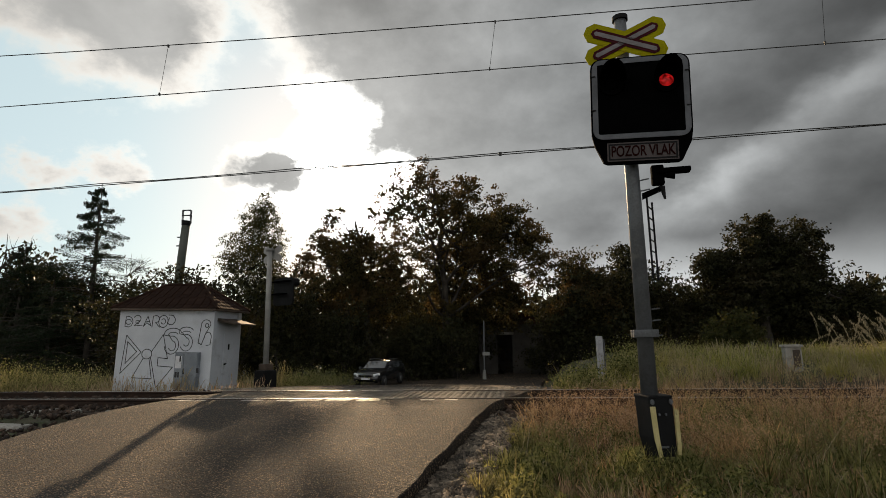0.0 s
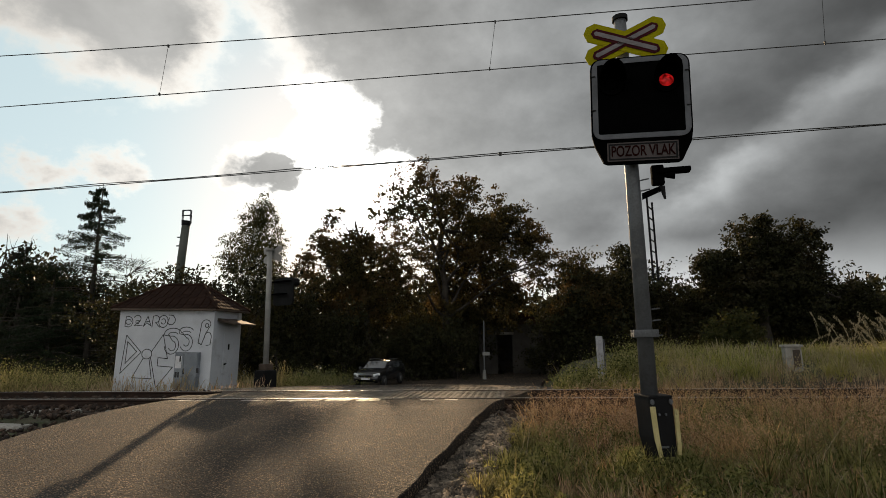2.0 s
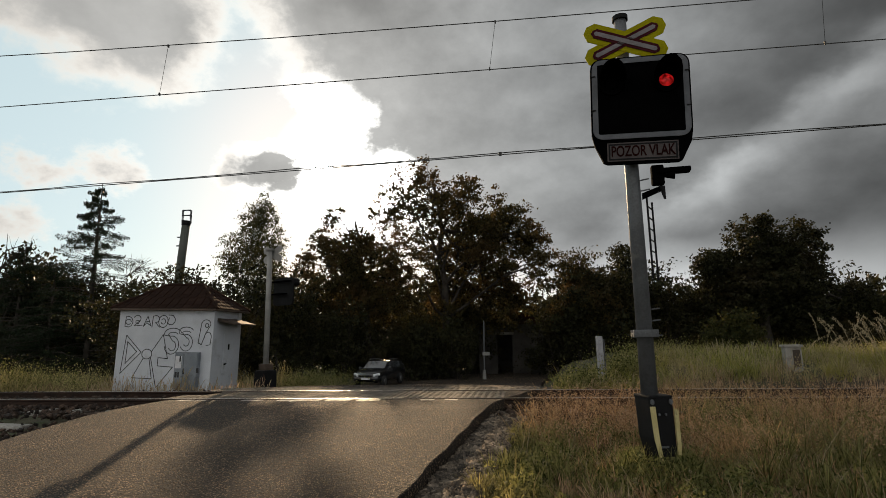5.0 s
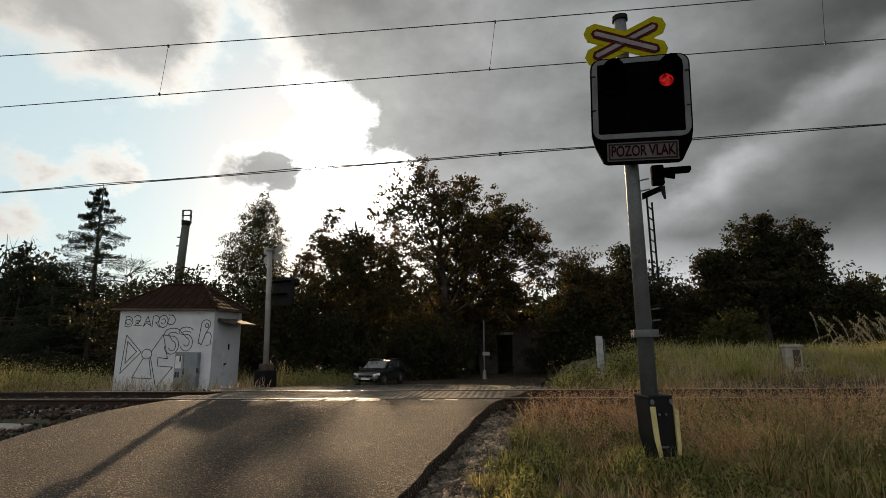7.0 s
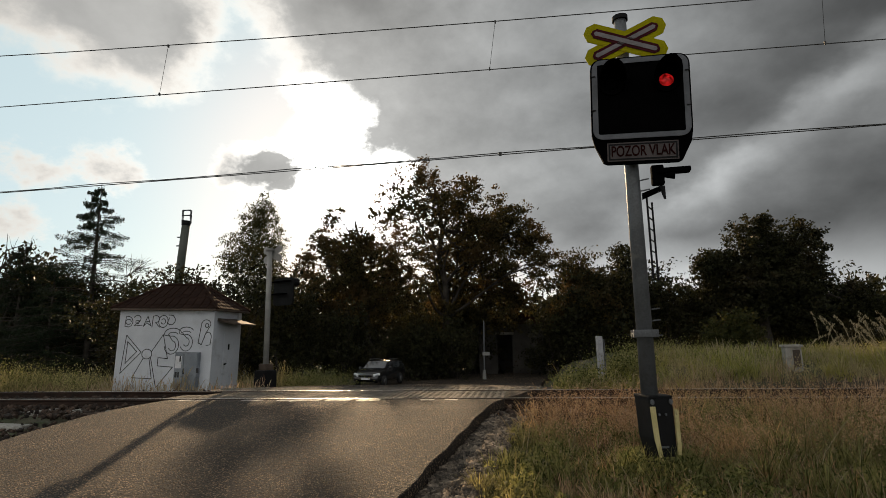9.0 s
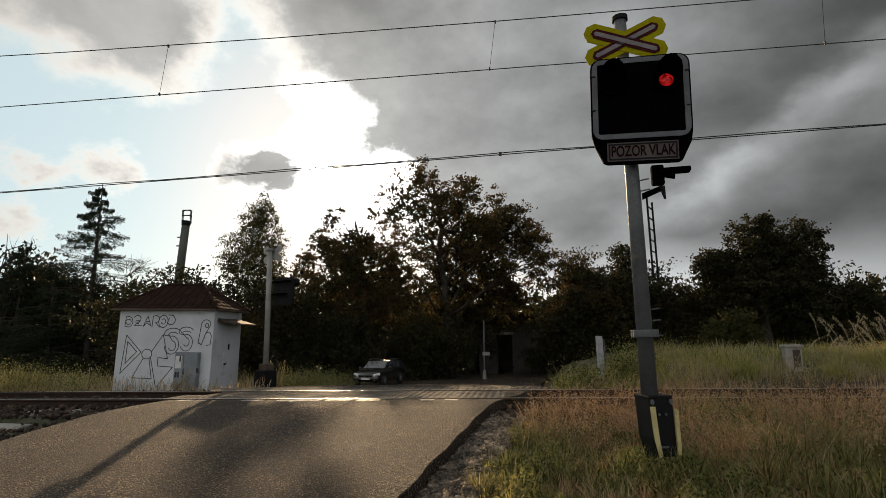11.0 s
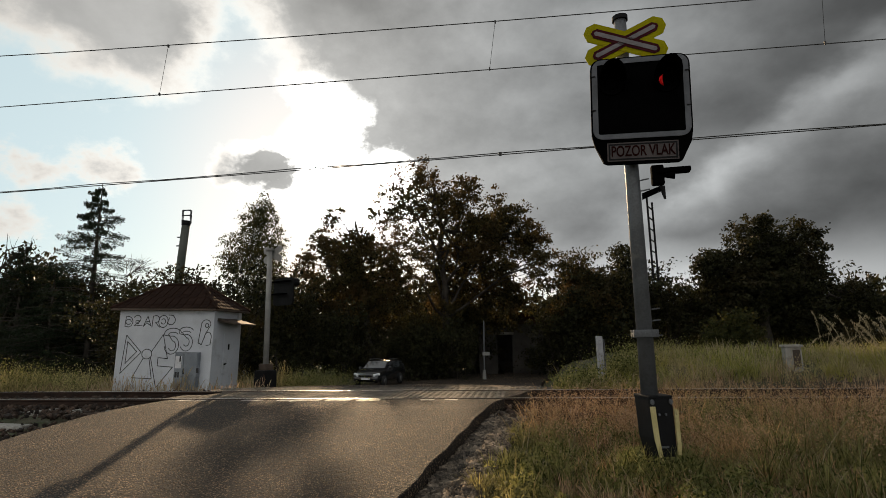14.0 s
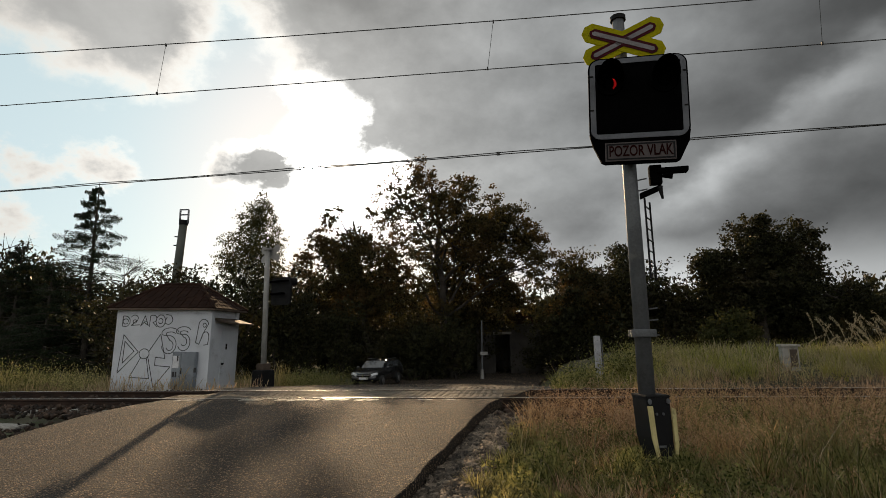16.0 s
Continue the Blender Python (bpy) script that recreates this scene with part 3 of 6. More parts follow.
def overhead_line():
    """Messenger and contact wire over the track, with droppers, and a feeder beside them."""
    line = empty("overhead_line", pose(*on_track(0, S_MID, 6.5), 0, 0, -6.9), "dark overhead contact wire hung from its messenger wire", "overhead wire")
    bm = bmesh.new()
    cyl(bm, (-70, 0.05, 0), (70, 0.05, 0), 0.011, n=6)
    part("contact_wire", bm, M["cable"], line)
    bm = bmesh.new()

    def mess(u):
        return 1.055 + 0.00082 * (u - 5) ** 2

    tube(bm, [(u, 0.05, mess(u)) for u in range(-70, 71, 5)], 0.010)
    part("messenger_wire", bm, M["cable"], line)
    for u, lean in ((-7.75, 0.13), (-0.40, 0.15), (6.05, 0.07)):
        bm = bmesh.new()
        cyl(bm, (u, 0.05, 0), (u + lean, 0.05, mess(u)), 0.005, n=5)
        box(bm, u - 0.015, u + 0.015, 0.03, 0.07, -0.015, 0.05, 0.004)
        box(bm, u + lean - 0.015, u + lean + 0.015, 0.03, 0.07, mess(u) - 0.05, mess(u) + 0.015, 0.004)
        part("dropper", bm, M["cable"], line, "thin dropper with two clamps")
    feeder = empty("feeder_cable", pose(0.04, 12.98, 5.5, 0, 0, -10.2), "pair of twisted dark feeder cables", "cable")
    for k, dz in ((0, 0.0), (1, 0.035)):
        bm = bmesh.new()
        tube(bm, [(u, 0, dz * (1 + 0.5 * math.sin(u * 1.1)) + 0.00006 * u * u) for u in range(-70, 71, 2)], 0.012)
        part("strand", bm, M["cable"], feeder)
    bm = bmesh.new()
    box(bm, 1.40, 1.48, -0.03, 0.03, -0.02, 0.06, 0.006)
    part("clamp", bm, M["cable"], feeder)


overhead_line()


# ---- crossing signal by the road ----
def rounded(x0, x1, z0, z1, r, n=5):
    pts = []
    for cx, cz, a0 in ((x1 - r, z1 - r, 0), (x0 + r, z1 - r, 90), (x0 + r, z0 + r, 180), (x1 - r, z0 + r, 270)):
        for i in range(n + 1):
            a = radians(a0 + 90 * i / n)
            pts.append((cx + r * math.cos(a), cz + r * math.sin(a)))
    return pts


def ring_plate(bm, outer, inner, y0, y1):
    """A flat frame between two outlines with equal numbers of points."""
    n = len(outer)
    loops = [[bm.verts.new((x, y, z)) for x, z in pts] for pts, y in ((outer, y0), (inner, y0), (inner, y1), (outer, y1))]
    for i in range(n):
        k = (i + 1) % n
        for a in range(4):
            b = (a + 1) % 4
            bm.faces.new((loops[a][i], loops[a][k], loops[b][k], loops[b][i]))
    bmesh.ops.recalc_face_normals(bm, faces=bm.faces[:])
    return bm


def crossbuck(parent, z, w, h, y, back, x=0.0):
    """Two crossed boards: yellow with a dark red border and a white core, or a plain grey back."""
    tilt = math.atan2(h, w)
    length = math.hypot(w, h)
    for k, sgn in enumerate((1, -1)):
        m = Matrix.Translation((x, y - 0.004 * k, z)) @ Matrix.Rotation(-sgn * tilt, 4, "Y")
        arm = None
        for name, l, b, d, mat, lab in (("cross_arm", length, 0.235, 0.0, M["grey_paint"] if back else M["yellow"], ""), ("red_band", length - 0.16, 0.115, 0.006, M["red"], "dark red band"), ("white_band", length - 0.22, 0.05, 0.010, M["band_white"], "white core stripe")):
            if back and d:
                continue
            c = b * 0.30 if not d else b * 0.35
            pts = [(-l / 2 + c, -b / 2), (l / 2 - c, -b / 2), (l / 2, -b / 2 + c), (l / 2, b / 2 - c), (l / 2 - c, b / 2), (-l / 2 + c, b / 2), (-l / 2, b / 2 - c), (-l / 2, -b / 2 + c)]
            bm = bmesh.new()
            extrude(bm, pts, -d - (0.002 if d else 0), 0.012 if not d else -d + 0.003, 0.0)
            bmesh.ops.transform(bm, matrix=m, verts=bm.verts[:])
            ob = part(name, bm, mat, parent if arm is None else arm, lab)
            arm = arm or ob


def lettering(text, size, m, material, parent, name):
    cu = bpy.data.curves.new(name, "FONT")
    cu.body, cu.size, cu.align_x, cu.align_y, cu.extrude = text, size, "CENTER", "CENTER", 0.002
    cu.offset = 0.0025
    tmp = bpy.data.objects.new(name, cu)
    me = bpy.data.meshes.new_from_object(tmp)
    bpy.data.objects.remove(tmp)
    me.transform(m)
    me.materials.append(material)
    ob = new(name, me)
    ob.parent = parent
    return ob


LAMPS = []
SWAY = []


def signal():
    sig = empty("crossing_signal", pose(2.115, 5.75, -0.42, 0, 0, -12.0), "level crossing signal with yellow cross on a grey steel pole", "crossing signal")
    z0 = 0.42
    bm = bmesh.new()
    cyl(bm, (0, 0, 0.8 + 0.0), (0, 0, 4.66 + z0), 0.086, 0.068, 20)
    pole = part("pole", bm, M["galv"], sig, "galvanised steel pole", True)
    bm = bmesh.new()
    cyl(bm, (0, 0, 4.64 + z0), (0, 0, 4.69 + z0), 0.088, n=20)
    cyl(bm, (0, 0, 4.69 + z0), (0, 0, 4.71 + z0), 0.082, 0.05, n=20)
    part("pole_cap", bm, M["black"], pole)
    bm = bmesh.new()
    box(bm, -0.125, 0.125, -0.125, -0.06, 0.99 + z0, 1.07 + z0, 0.008)
    box(bm, -0.125, 0.125, 0.06, 0.125, 0.99 + z0, 1.07 + z0, 0.008)
    for sx in (-0.105, 0, 0.105):
        cyl(bm, (sx, -0.145, 1.03 + z0), (sx, 0.145, 1.03 + z0), 0.013, n=8)
    part("pole_clamp", bm, M["galv"], pole, "bolted two-part clamp")
    # base: black cast box with bolts and faded yellow edge strips, turned towards the road
    bm = bmesh.new()
    extrude(bm, [(-0.20, 0.84), (0.20, 0.84), (0.21, 0.36), (0.215, -0.02), (0.0, -0.02), (-0.165, 0.42)], -0.19, 0.19, 0.02)
    base = part("base", bm, M["black"], sig, "black cast iron base")
    base.matrix_basis = pose(0.03, 0, 0, 0, 0, 20) @ Matrix.Diagonal((0.64, 0.80, 0.98, 1))
    bm = bmesh.new()
    box(bm, -0.204, 0.204, -0.196, 0.196, 0.815, 0.846, 0.014)
    part("flange", bm, M["black"], base)
    for sx in (-1, 1):
        bm = bmesh.new()
        pts = [(-0.195, 0.74), (-0.115, 0.74), (-0.080, 0.40), (-0.005, 0.05), (-0.05, 0.10), (-0.16, 0.42)] if sx < 0 else [(0.195, 0.72), (0.265, 0.70), (0.27, 0.34), (0.225, 0.08), (0.20, 0.08), (0.205, 0.40)]
        extrude(bm, pts, -0.222, -0.192, 0.006)
        part("edge_strip", bm, M["faded_yellow"], base, "faded yellow edge strip")
        for dz, dx in ((0.785, 0.155), (0.66, 0.055)):
            bm = bmesh.new()
            cyl(bm, (sx * dx, -0.196, dz), (sx * dx, -0.225, dz), 0.028 if dz > 0.7 else 0.014, n=6)
            part("bolt", bm, M["galv"], base)
    bm = bmesh.new()
    box(bm, -0.07, 0.07, -0.205, -0.192, 0.33, 0.35, 0.003)
    part("latch", bm, M["galv"], base)
    bm = bmesh.new()
    box(bm, -0.22, 0.22, -0.22, 0.22, -0.4, -0.01, 0.02)
    part("footing", bm, M["concrete"], sig, "concrete footing in the grass")
    # signal board
    zt, zb = 4.09 + z0, 3.12 + z0
    board = rounded(-0.44, 0.605, zb, zt, 0.12)
    bm = bmesh.new()
    extrude(bm, board, -0.20, -0.165)
    back = part("board", bm, M["face"], sig, "black signal board with a pale frame")
    bm = bmesh.new()
    ring_plate(bm, rounded(-0.423, 0.588, zb + 0.018, zt - 0.018, 0.108), rounded(-0.365, 0.530, zb + 0.075, zt - 0.075, 0.02), -0.212, -0.202)
    part("frame", bm, M["film"], back, "pale grey reflective frame")
    bm = bmesh.new()
    extrude(bm, rounded(-0.365, 0.530, zb + 0.074, zt - 0.074, 0.02), -0.208, -0.203)
    part("face", bm, M["face"], back, "matt black face")
    for sx in (-1, 1):
        for dz in (0.35, 0.75):
            bm = bmesh.new()
            box(bm, 0.083 + sx * 0.488 - 0.02, 0.083 + sx * 0.488 + 0.02, -0.222, -0.21, zb + dz, zb + dz + 0.014, 0.003)
            part("fastener", bm, M["black"], back)
    # tapered skirt with the plate
    bm = bmesh.new()
    extrude(bm, [(-0.44, zb + 0.09), (0.605, zb + 0.09), (0.585, zb - 0.04), (0.49, zb - 0.24), (0.45, zb - 0.26), (-0.28, zb - 0.26), (-0.32, zb - 0.24), (-0.41, zb - 0.04)], -0.195, -0.15, 0.0)
    skirt = part("skirt", bm, M["face"], sig, "tapered black housing")
    mid = 0.085
    bm = bmesh.new()
    box(bm, mid - 0.365, mid + 0.365, -0.206, -0.195, zb - 0.235, zb - 0.025, 0.002)
    plate = part("plate", bm, M["plate_film"], skirt, "dull white warning plate with a dark border")
    bm = bmesh.new()
    ring_plate(bm, [(mid - 0.352, zb - 0.222), (mid + 0.352, zb - 0.222), (mid + 0.352, zb - 0.038), (mid - 0.352, zb - 0.038)], [(mid - 0.335, zb - 0.205), (mid + 0.335, zb - 0.205), (mid + 0.335, zb - 0.055), (mid - 0.335, zb - 0.055)], -0.2095, -0.2065)
    part("border", bm, M["black"], plate)
    lettering("POZOR VLAK", 0.168, Matrix.Translation((mid, -0.211, zb - 0.13)) @ Matrix.Rotation(radians(90), 4, "X") @ Matrix.Diagonal((0.64, 1, 1, 1)), M["red_text"], plate, "lettering")
    # the board hangs slightly askew on its pole
    askew = Matrix.Translation((mid + 0.035, 0, 3.55 + z0)) @ Matrix.Rotation(radians(2.1), 4, "Y") @ Matrix.Translation((-mid, 0, -3.57 - z0))
    back.matrix_basis = skirt.matrix_basis = askew
    # lamps: deep round hoods, each with a turning half-bright drum
    for lx, lz in ((-0.215, zt - 0.315), (0.355, zt - 0.315)):
        bm = bmesh.new()
        n, r = 20, 0.148
        outer, inner = [], []
        for ring, rr, lst in ((0, r, outer), (1, r - 0.008, inner)):
            for i in range(n + 1):
                a = radians(-30 + 240 * i / n)
                lst.append([(lx + rr * math.cos(a), lz + rr * math.sin(a)), 0.32 - 0.20 * (1 - math.sin(max(min(a, math.pi), 0)))])
        rows = []
        for lst in (outer, inner):
            rows.append([bm.verts.new((p[0], -0.205, p[1])) for p, d in lst])
            rows.append([bm.verts.new((p[0], -0.205 - max(d, 0.12), p[1])) for p, d in lst])
        for i in range(n):
            bm.faces.new((rows[0][i], rows[0][i + 1], rows[1][i + 1], rows[1][i]))
            bm.faces.new((rows[2][i], rows[3][i], rows[3][i + 1], rows[2][i + 1]))
            bm.faces.new((rows[1][i], rows[1][i + 1], rows[3][i + 1], rows[3][i]))
        part("hood", bm, M["face"], back, "deep black lamp hood", True)
        # dark lens rim
        bm = bmesh.new()
        ring_plate(bm, [(lx + 0.135 * math.cos(a), lz + 0.135 * math.sin(a)) for a in np.linspace(0, 2 * math.pi, 24, endpoint=False)], [(lx + 0.078 * math.cos(a), lz + 0.078 * math.sin(a)) for a in np.linspace(0, 2 * math.pi, 24, endpoint=False)], -0.235, -0.209)
        part("lamp_rim", bm, M["face"], back)
        bm = bmesh.new()
        bmesh.ops.create_uvsphere(bm, u_segments=20, v_segments=12, radius=0.088)
        me = bpy.data.meshes.new("lamp_drum")
        for f in bm.faces:
            f.smooth = True
            f.material_index = 0 if f.calc_center_median().y < 0 else 1
        bm.to_mesh(me)
        bm.free()
        me.materials.append(M["red_glow"])
        me.materials.append(M["face"])
        drum = new("lamp_drum", me)
        drum.parent = sig
        drum["label"] = "red lamp, bright on one half"
        seat = askew @ Vector((lx, 0, lz))
        LAMPS.append((drum, seat.x, seat.z))
    # cross
    crossbuck(sig, 4.312 + z0, 0.865, 0.375, -0.115, False, 0.022)
    # horn and bracket at the side of the pole
    bm = bmesh.new()
    box(bm, 0.19, 0.32, -0.10, 0.0, 2.62 + z0, 2.84 + z0, 0.02)
    box(bm, 0.28, 0.58, -0.16, -0.04, 2.73 + z0, 2.785 + z0, 0.015)
    cyl(bm, (0.32, -0.1, 2.72 + z0), (0.42, -0.12, 2.70 + z0), 0.035, 0.045, 12)
    horn = part("side_lamp", bm, M["face"], sig, "small black side lamp on a bracket")
    bm = bmesh.new()
    extrude(bm, [(0.08, 2.47 + z0), (0.30, 2.56 + z0), (0.30, 2.62 + z0), (0.08, 2.54 + z0)], -0.06, -0.03, 0.003)
    part("bracket", bm, M["face"], horn)
    bm = bmesh.new()
    cyl(bm, (0.29, -0.06, 2.60 + z0), (0.31, -0.06, 2.46 + z0), 0.03, 0.012, 10)
    part("cable_gland", bm, M["black"], horn)
    # ladder
    bm = bmesh.new()
    for yy in (0.10, 0.32):
        cyl(bm, (0.15 + (yy - 0.1) * 0.4, yy, 1.62 + z0), (0.15 + (yy - 0.1) * 0.4, yy, 2.52 + z0), 0.011, n=8)
    for i in range(7):
        z = 1.68 + z0 + i * 0.125
        cyl(bm, (0.15, 0.10, z), (0.238, 0.32, z), 0.008, n=6)
    part("ladder", bm, M["black"], sig, "short steel ladder")
    for z in (1.28, 1.16, 1.0, 2.70, 2.58):
        bm = bmesh.new()
        cyl(bm, (0.07, 0, z + z0), (0.17, -0.02, z + z0 + 0.01), 0.008, n=6)
        part("step_bolt", bm, M["galv"], pole)
    return sig


signal()


def far_signal():
    """The signal for the other direction, seen from behind."""
    sig = empty("crossing_signal", pose(-5.72, 17.5, -0.60, 0, 0, 146), "grey crossing signal seen from behind across the track", "crossing signal")
    z0 = 0.55
    bm = bmesh.new()
    cyl(bm, (0, 0, 0.6), (0, 0, 4.08 + z0), 0.092, 0.08, 16)
    part("pole", bm, M["grey_paint"], sig, "pale grey steel pole", True)
    bm = bmesh.new()
    cyl(bm, (0, 0, 4.06 + z0), (0, 0, 4.12 + z0), 0.13, n=16)
    part("pole_cap", bm, M["grey_paint"], sig)
    bm = bmesh.new()
    extrude(bm, [(-0.24, 0.75), (0.24, 0.75), (0.26, 0.3), (0.24, 0.0), (-0.24, 0.0), (-0.26, 0.3)], -0.25, 0.25, 0.04)
    base = part("base", bm, M["black"], sig, "black cast base")
    bm = bmesh.new()
    box(bm, -0.16, 0.16, -0.16, 0.16, 0.74, 0.95, 0.03)
    part("collar", bm, M["wood"], base)
    crossbuck(sig, 3.95 + z0, 0.90, 0.42, -0.12, True)
    bm = bmesh.new()
    extrude(bm, rounded(-0.84, 0.10, 2.25 + z0, 3.15 + z0, 0.12), -0.34, -0.28)
    back = part("board", bm, M["black"], sig, "black signal board")
    bm = bmesh.new()
    box(bm, -0.80, 0.10, -0.255, -0.10, 3.0 + z0, 3.04 + z0, 0.004)
    box(bm, -0.60, 0.10, -0.255, -0.10, 2.6 + z0, 2.64 + z0, 0.004)
    part("stiffener", bm, M["face"], back)
    for lx in (-0.64, -0.08):
        bm = bmesh.new()
        cyl(bm, (lx, -0.34, 3.0 + z0), (lx, -0.62, 3.02 + z0), 0.14, 0.14, 16, caps=False)
        part("hood", bm, M["black"], back)


far_signal()


# ---- relay hut ----
def curve_strokes(bm, pts, r=0.012):
    """A sprayed line, slightly raised from the wall plane y = 0."""
    for (ax, az), (bx, bz) in zip(pts[:-1], pts[1:]):
        d = Vector((bx - ax, 0, bz - az))
        if d.length < 1e-5:
            continue
        n = Vector((-d.z, 0, d.x)).normalized() * r
        e = d.normalized() * r * 0.5
        q = [Vector((ax, 0, az)) - e + n, Vector((ax, 0, az)) - e - n, Vector((bx, 0, bz)) + e - n, Vector((bx, 0, bz)) + e + n]
        f = bm.faces.new([bm.verts.new(v) for v in q])
    return bm


def arc(cx, cz, rx, rz, a0, a1, n=14):
    return [(cx + rx * math.cos(radians(a0 + (a1 - a0) * i / n)), cz + rz * math.sin(radians(a0 + (a1 - a0) * i / n))) for i in range(n + 1)]


def hut():
    W, D, H, zf = 3.2, 1.62, 2.72, -0.62
    h = empty("relay_hut", pose(-10.26, 16.98, zf, 0, 1.6, -8.2), "small white plastered railway hut with a tiled hip roof", "hut")
    bm = bmesh.new()
    t = 0.18
    box(bm, 0, W, 0, t, 0, H)
    part("wall", bm, M["plaster"], h, "white plastered wall with black graffiti")
    bm = bmesh.new()
    box(bm, 0, W, D - t, D, 0, H)
    part("wall", bm, M["plaster"], h)
    bm = bmesh.new()
    box(bm, 0, t, t, D - t, 0, H)
    part("wall", bm, M["plaster"], h)
    bm = bmesh.new()
    # the road side wall has a shallow recess under the canopy
    box(bm, W - t, W, t, D - t, 0, H - 0.45)
    box(bm, W - t, W - 0.06, t, D - t, H - 0.45, H)
    part("wall", bm, M["plaster"], h)
    bm = bmesh.new()
    box(bm, t, W - t, t, D - t, H - 0.12, H - 0.02)
    part("ceiling_slab", bm, M["concrete"], h)
    bm = bmesh.new()
    box(bm, -0.03, W + 0.03, -0.03, D + 0.03, -0.3, 0.12, 0.01)
    part("plinth", bm, M["concrete"], h, "weathered concrete plinth")
    # roof: boarded eaves and rows of tiles
    o, zr = 0.19, 0.86
    x0, x1, y0, y1 = -o, W + o, -o, D + o
    bm = bmesh.new()
    box(bm, x0, x1, y0, y1, H - 0.01, H + 0.05, 0.008)
    part("eaves", bm, M["wood"], h, "dark boarded eaves")
    ym = (y0 + y1) / 2
    ra, rb = x0 + 1.15, x1 - 1.15
    bm = bmesh.new()
    c = [bm.verts.new(p) for p in ((x0, y0, H + 0.05), (x1, y0, H + 0.05), (x1, y1, H + 0.05), (x0, y1, H + 0.05), (ra, ym, H + zr), (rb, ym, H + zr))]
    for f in ((0, 1, 5, 4), (1, 2, 5), (2, 3, 4, 5), (3, 0, 4), (3, 2, 1, 0)):
        bm.faces.new([c[i] for i in f])
    roof = part("roof", bm, M["tile"], h, "red-brown tiled hip roof")
    tile_me = None
    sides = (((x0, y0), (x1, y0), (ra, ym), (rb, ym)), ((x1, y0), (x1, y1), (rb, ym), (rb, ym)))
    for (a, b, ta, tb) in sides:
        a, b = Vector((*a, H + 0.05)), Vector((*b, H + 0.05))
        ta, tb = Vector((*ta, H + zr)), Vector((*tb, H + zr))
        rows = 7
        up = ((ta + tb) / 2 - (a + b) / 2)
        axis = (b - a).normalized()
        up_n = (up - axis * up.dot(axis)).normalized()
        nor = axis.cross(up_n).normalized()
        if nor.z < 0:
            nor = -nor
        for r in range(rows):
            k0 = r / rows
            l, q = a.lerp(ta, k0), b.lerp(tb, k0)
            n = max(1, int((q - l).length / 0.26))
            for i in range(n):
                p = l.lerp(q, (i + 0.5 + (0.25 if r % 2 else -0.25) * (n > 2)) / n)
                if tile_me is None:
                    tb_m = bmesh.new()
                    box(tb_m, -0.118, 0.118, 0.0, 0.22, 0.0, 0.018)
                    tile_me = bpy.data.meshes.new("roof_tile")
                    tb_m.to_mesh(tile_me)
                    tb_m.free()
                    tile_me.materials.append(M["tile"])
                ob = new("roof_tile", tile_me)
                ob.parent = roof
                rot = Matrix((axis, up_n, nor)).transposed().to_4x4()
                ob.matrix_basis = Matrix.Translation(p + nor * 0.006) @ rot @ pose(0, 0, 0, -2.5)
    bm = bmesh.new()
    for p, q in (((x0, y0), (ra, ym)), ((x1, y0), (rb, ym)), ((x1, y1), (rb, ym)), ((x0, y1), (ra, ym))):
        cyl(bm, (*p, H + 0.06), (*q, H + zr + 0.01), 0.05, n=8)
    cyl(bm, (ra, ym, H + zr + 0.01), (rb, ym, H + zr + 0.01), 0.05, n=8)
    part("ridge_tiles", bm, M["tile"], roof)
    # canopy and door on the road side
    bm = bmesh.new()
    extrude(bm, [(W - 0.05, H - 0.30), (W + 0.55, H - 0.42), (W + 0.55, H - 0.38), (W - 0.05, H - 0.22)], 0.25, D - 0.05, 0.0)
    part("canopy", bm, M["wood"], h, "small sheet metal canopy")
    bm = bmesh.new()
    box(bm, W + 0.002, W + 0.02, 0.62, 1.36, 0.12, 2.1, 0.005)
    door = part("door", bm, M["plaster"], h, "white painted door")
    bm = bmesh.new()
    box(bm, W + 0.03, W + 0.08, 0.66, 0.70, 1.05, 1.09, 0.004)
    box(bm, W + 0.03, W + 0.05, 0.66, 0.80, 1.08, 1.11, 0.004)
    part("door_handle", bm, M["black"], door)
    bm = bmesh.new()
    box(bm, W + 0.002, W + 0.03, 0.86, 0.94, 1.52, 1.70, 0.004)
    part("switch_box", bm, M["black"], h)
    # metal cabinet on the front
    cx0, cx1, cz0, cz1 = 2.10, 2.86, 0.36, 1.46
    bm = bmesh.new()
    box(bm, cx0, cx1, -0.14, -0.002, cz0, cz1, 0.012)
    cab = part("meter_cabinet", bm, M["cabinet"], h, "blue-grey sheet metal cabinet with two doors")
    for a, b in ((cx0 + 0.02, cx0 + 0.30), (cx0 + 0.32, cx1 - 0.02)):
        bm = bmesh.new()
        box(bm, a, b, -0.158, -0.142, cz0 + 0.03, cz1 - 0.03, 0.005)
        part("cabinet_door", bm, M["cabinet"], cab)
    for a, z, w_, h_ in ((0.17, 0.82, 0.05, 0.16), (0.05, 0.35, 0.07, 0.16), (0.14, 0.35, 0.05, 0.16), (0.30, 0.45, 0.05, 0.17), (0.74, 0.5, 0.08, 0.14)):
        bm = bmesh.new()
        box(bm, cx0 + a, cx0 + a + w_, -0.163, -0.159, cz0 + z, cz0 + z + h_)
        part("label", bm, M["ink"], cab, "small dark unreadable label")
    bm = bmesh.new()
    box(bm, cx0 + 0.04, cx0 + 0.24, -0.162, -0.159, cz0 + 0.62, cz0 + 0.98)
    part("notice", bm, M["white"], cab, "pale torn notice")
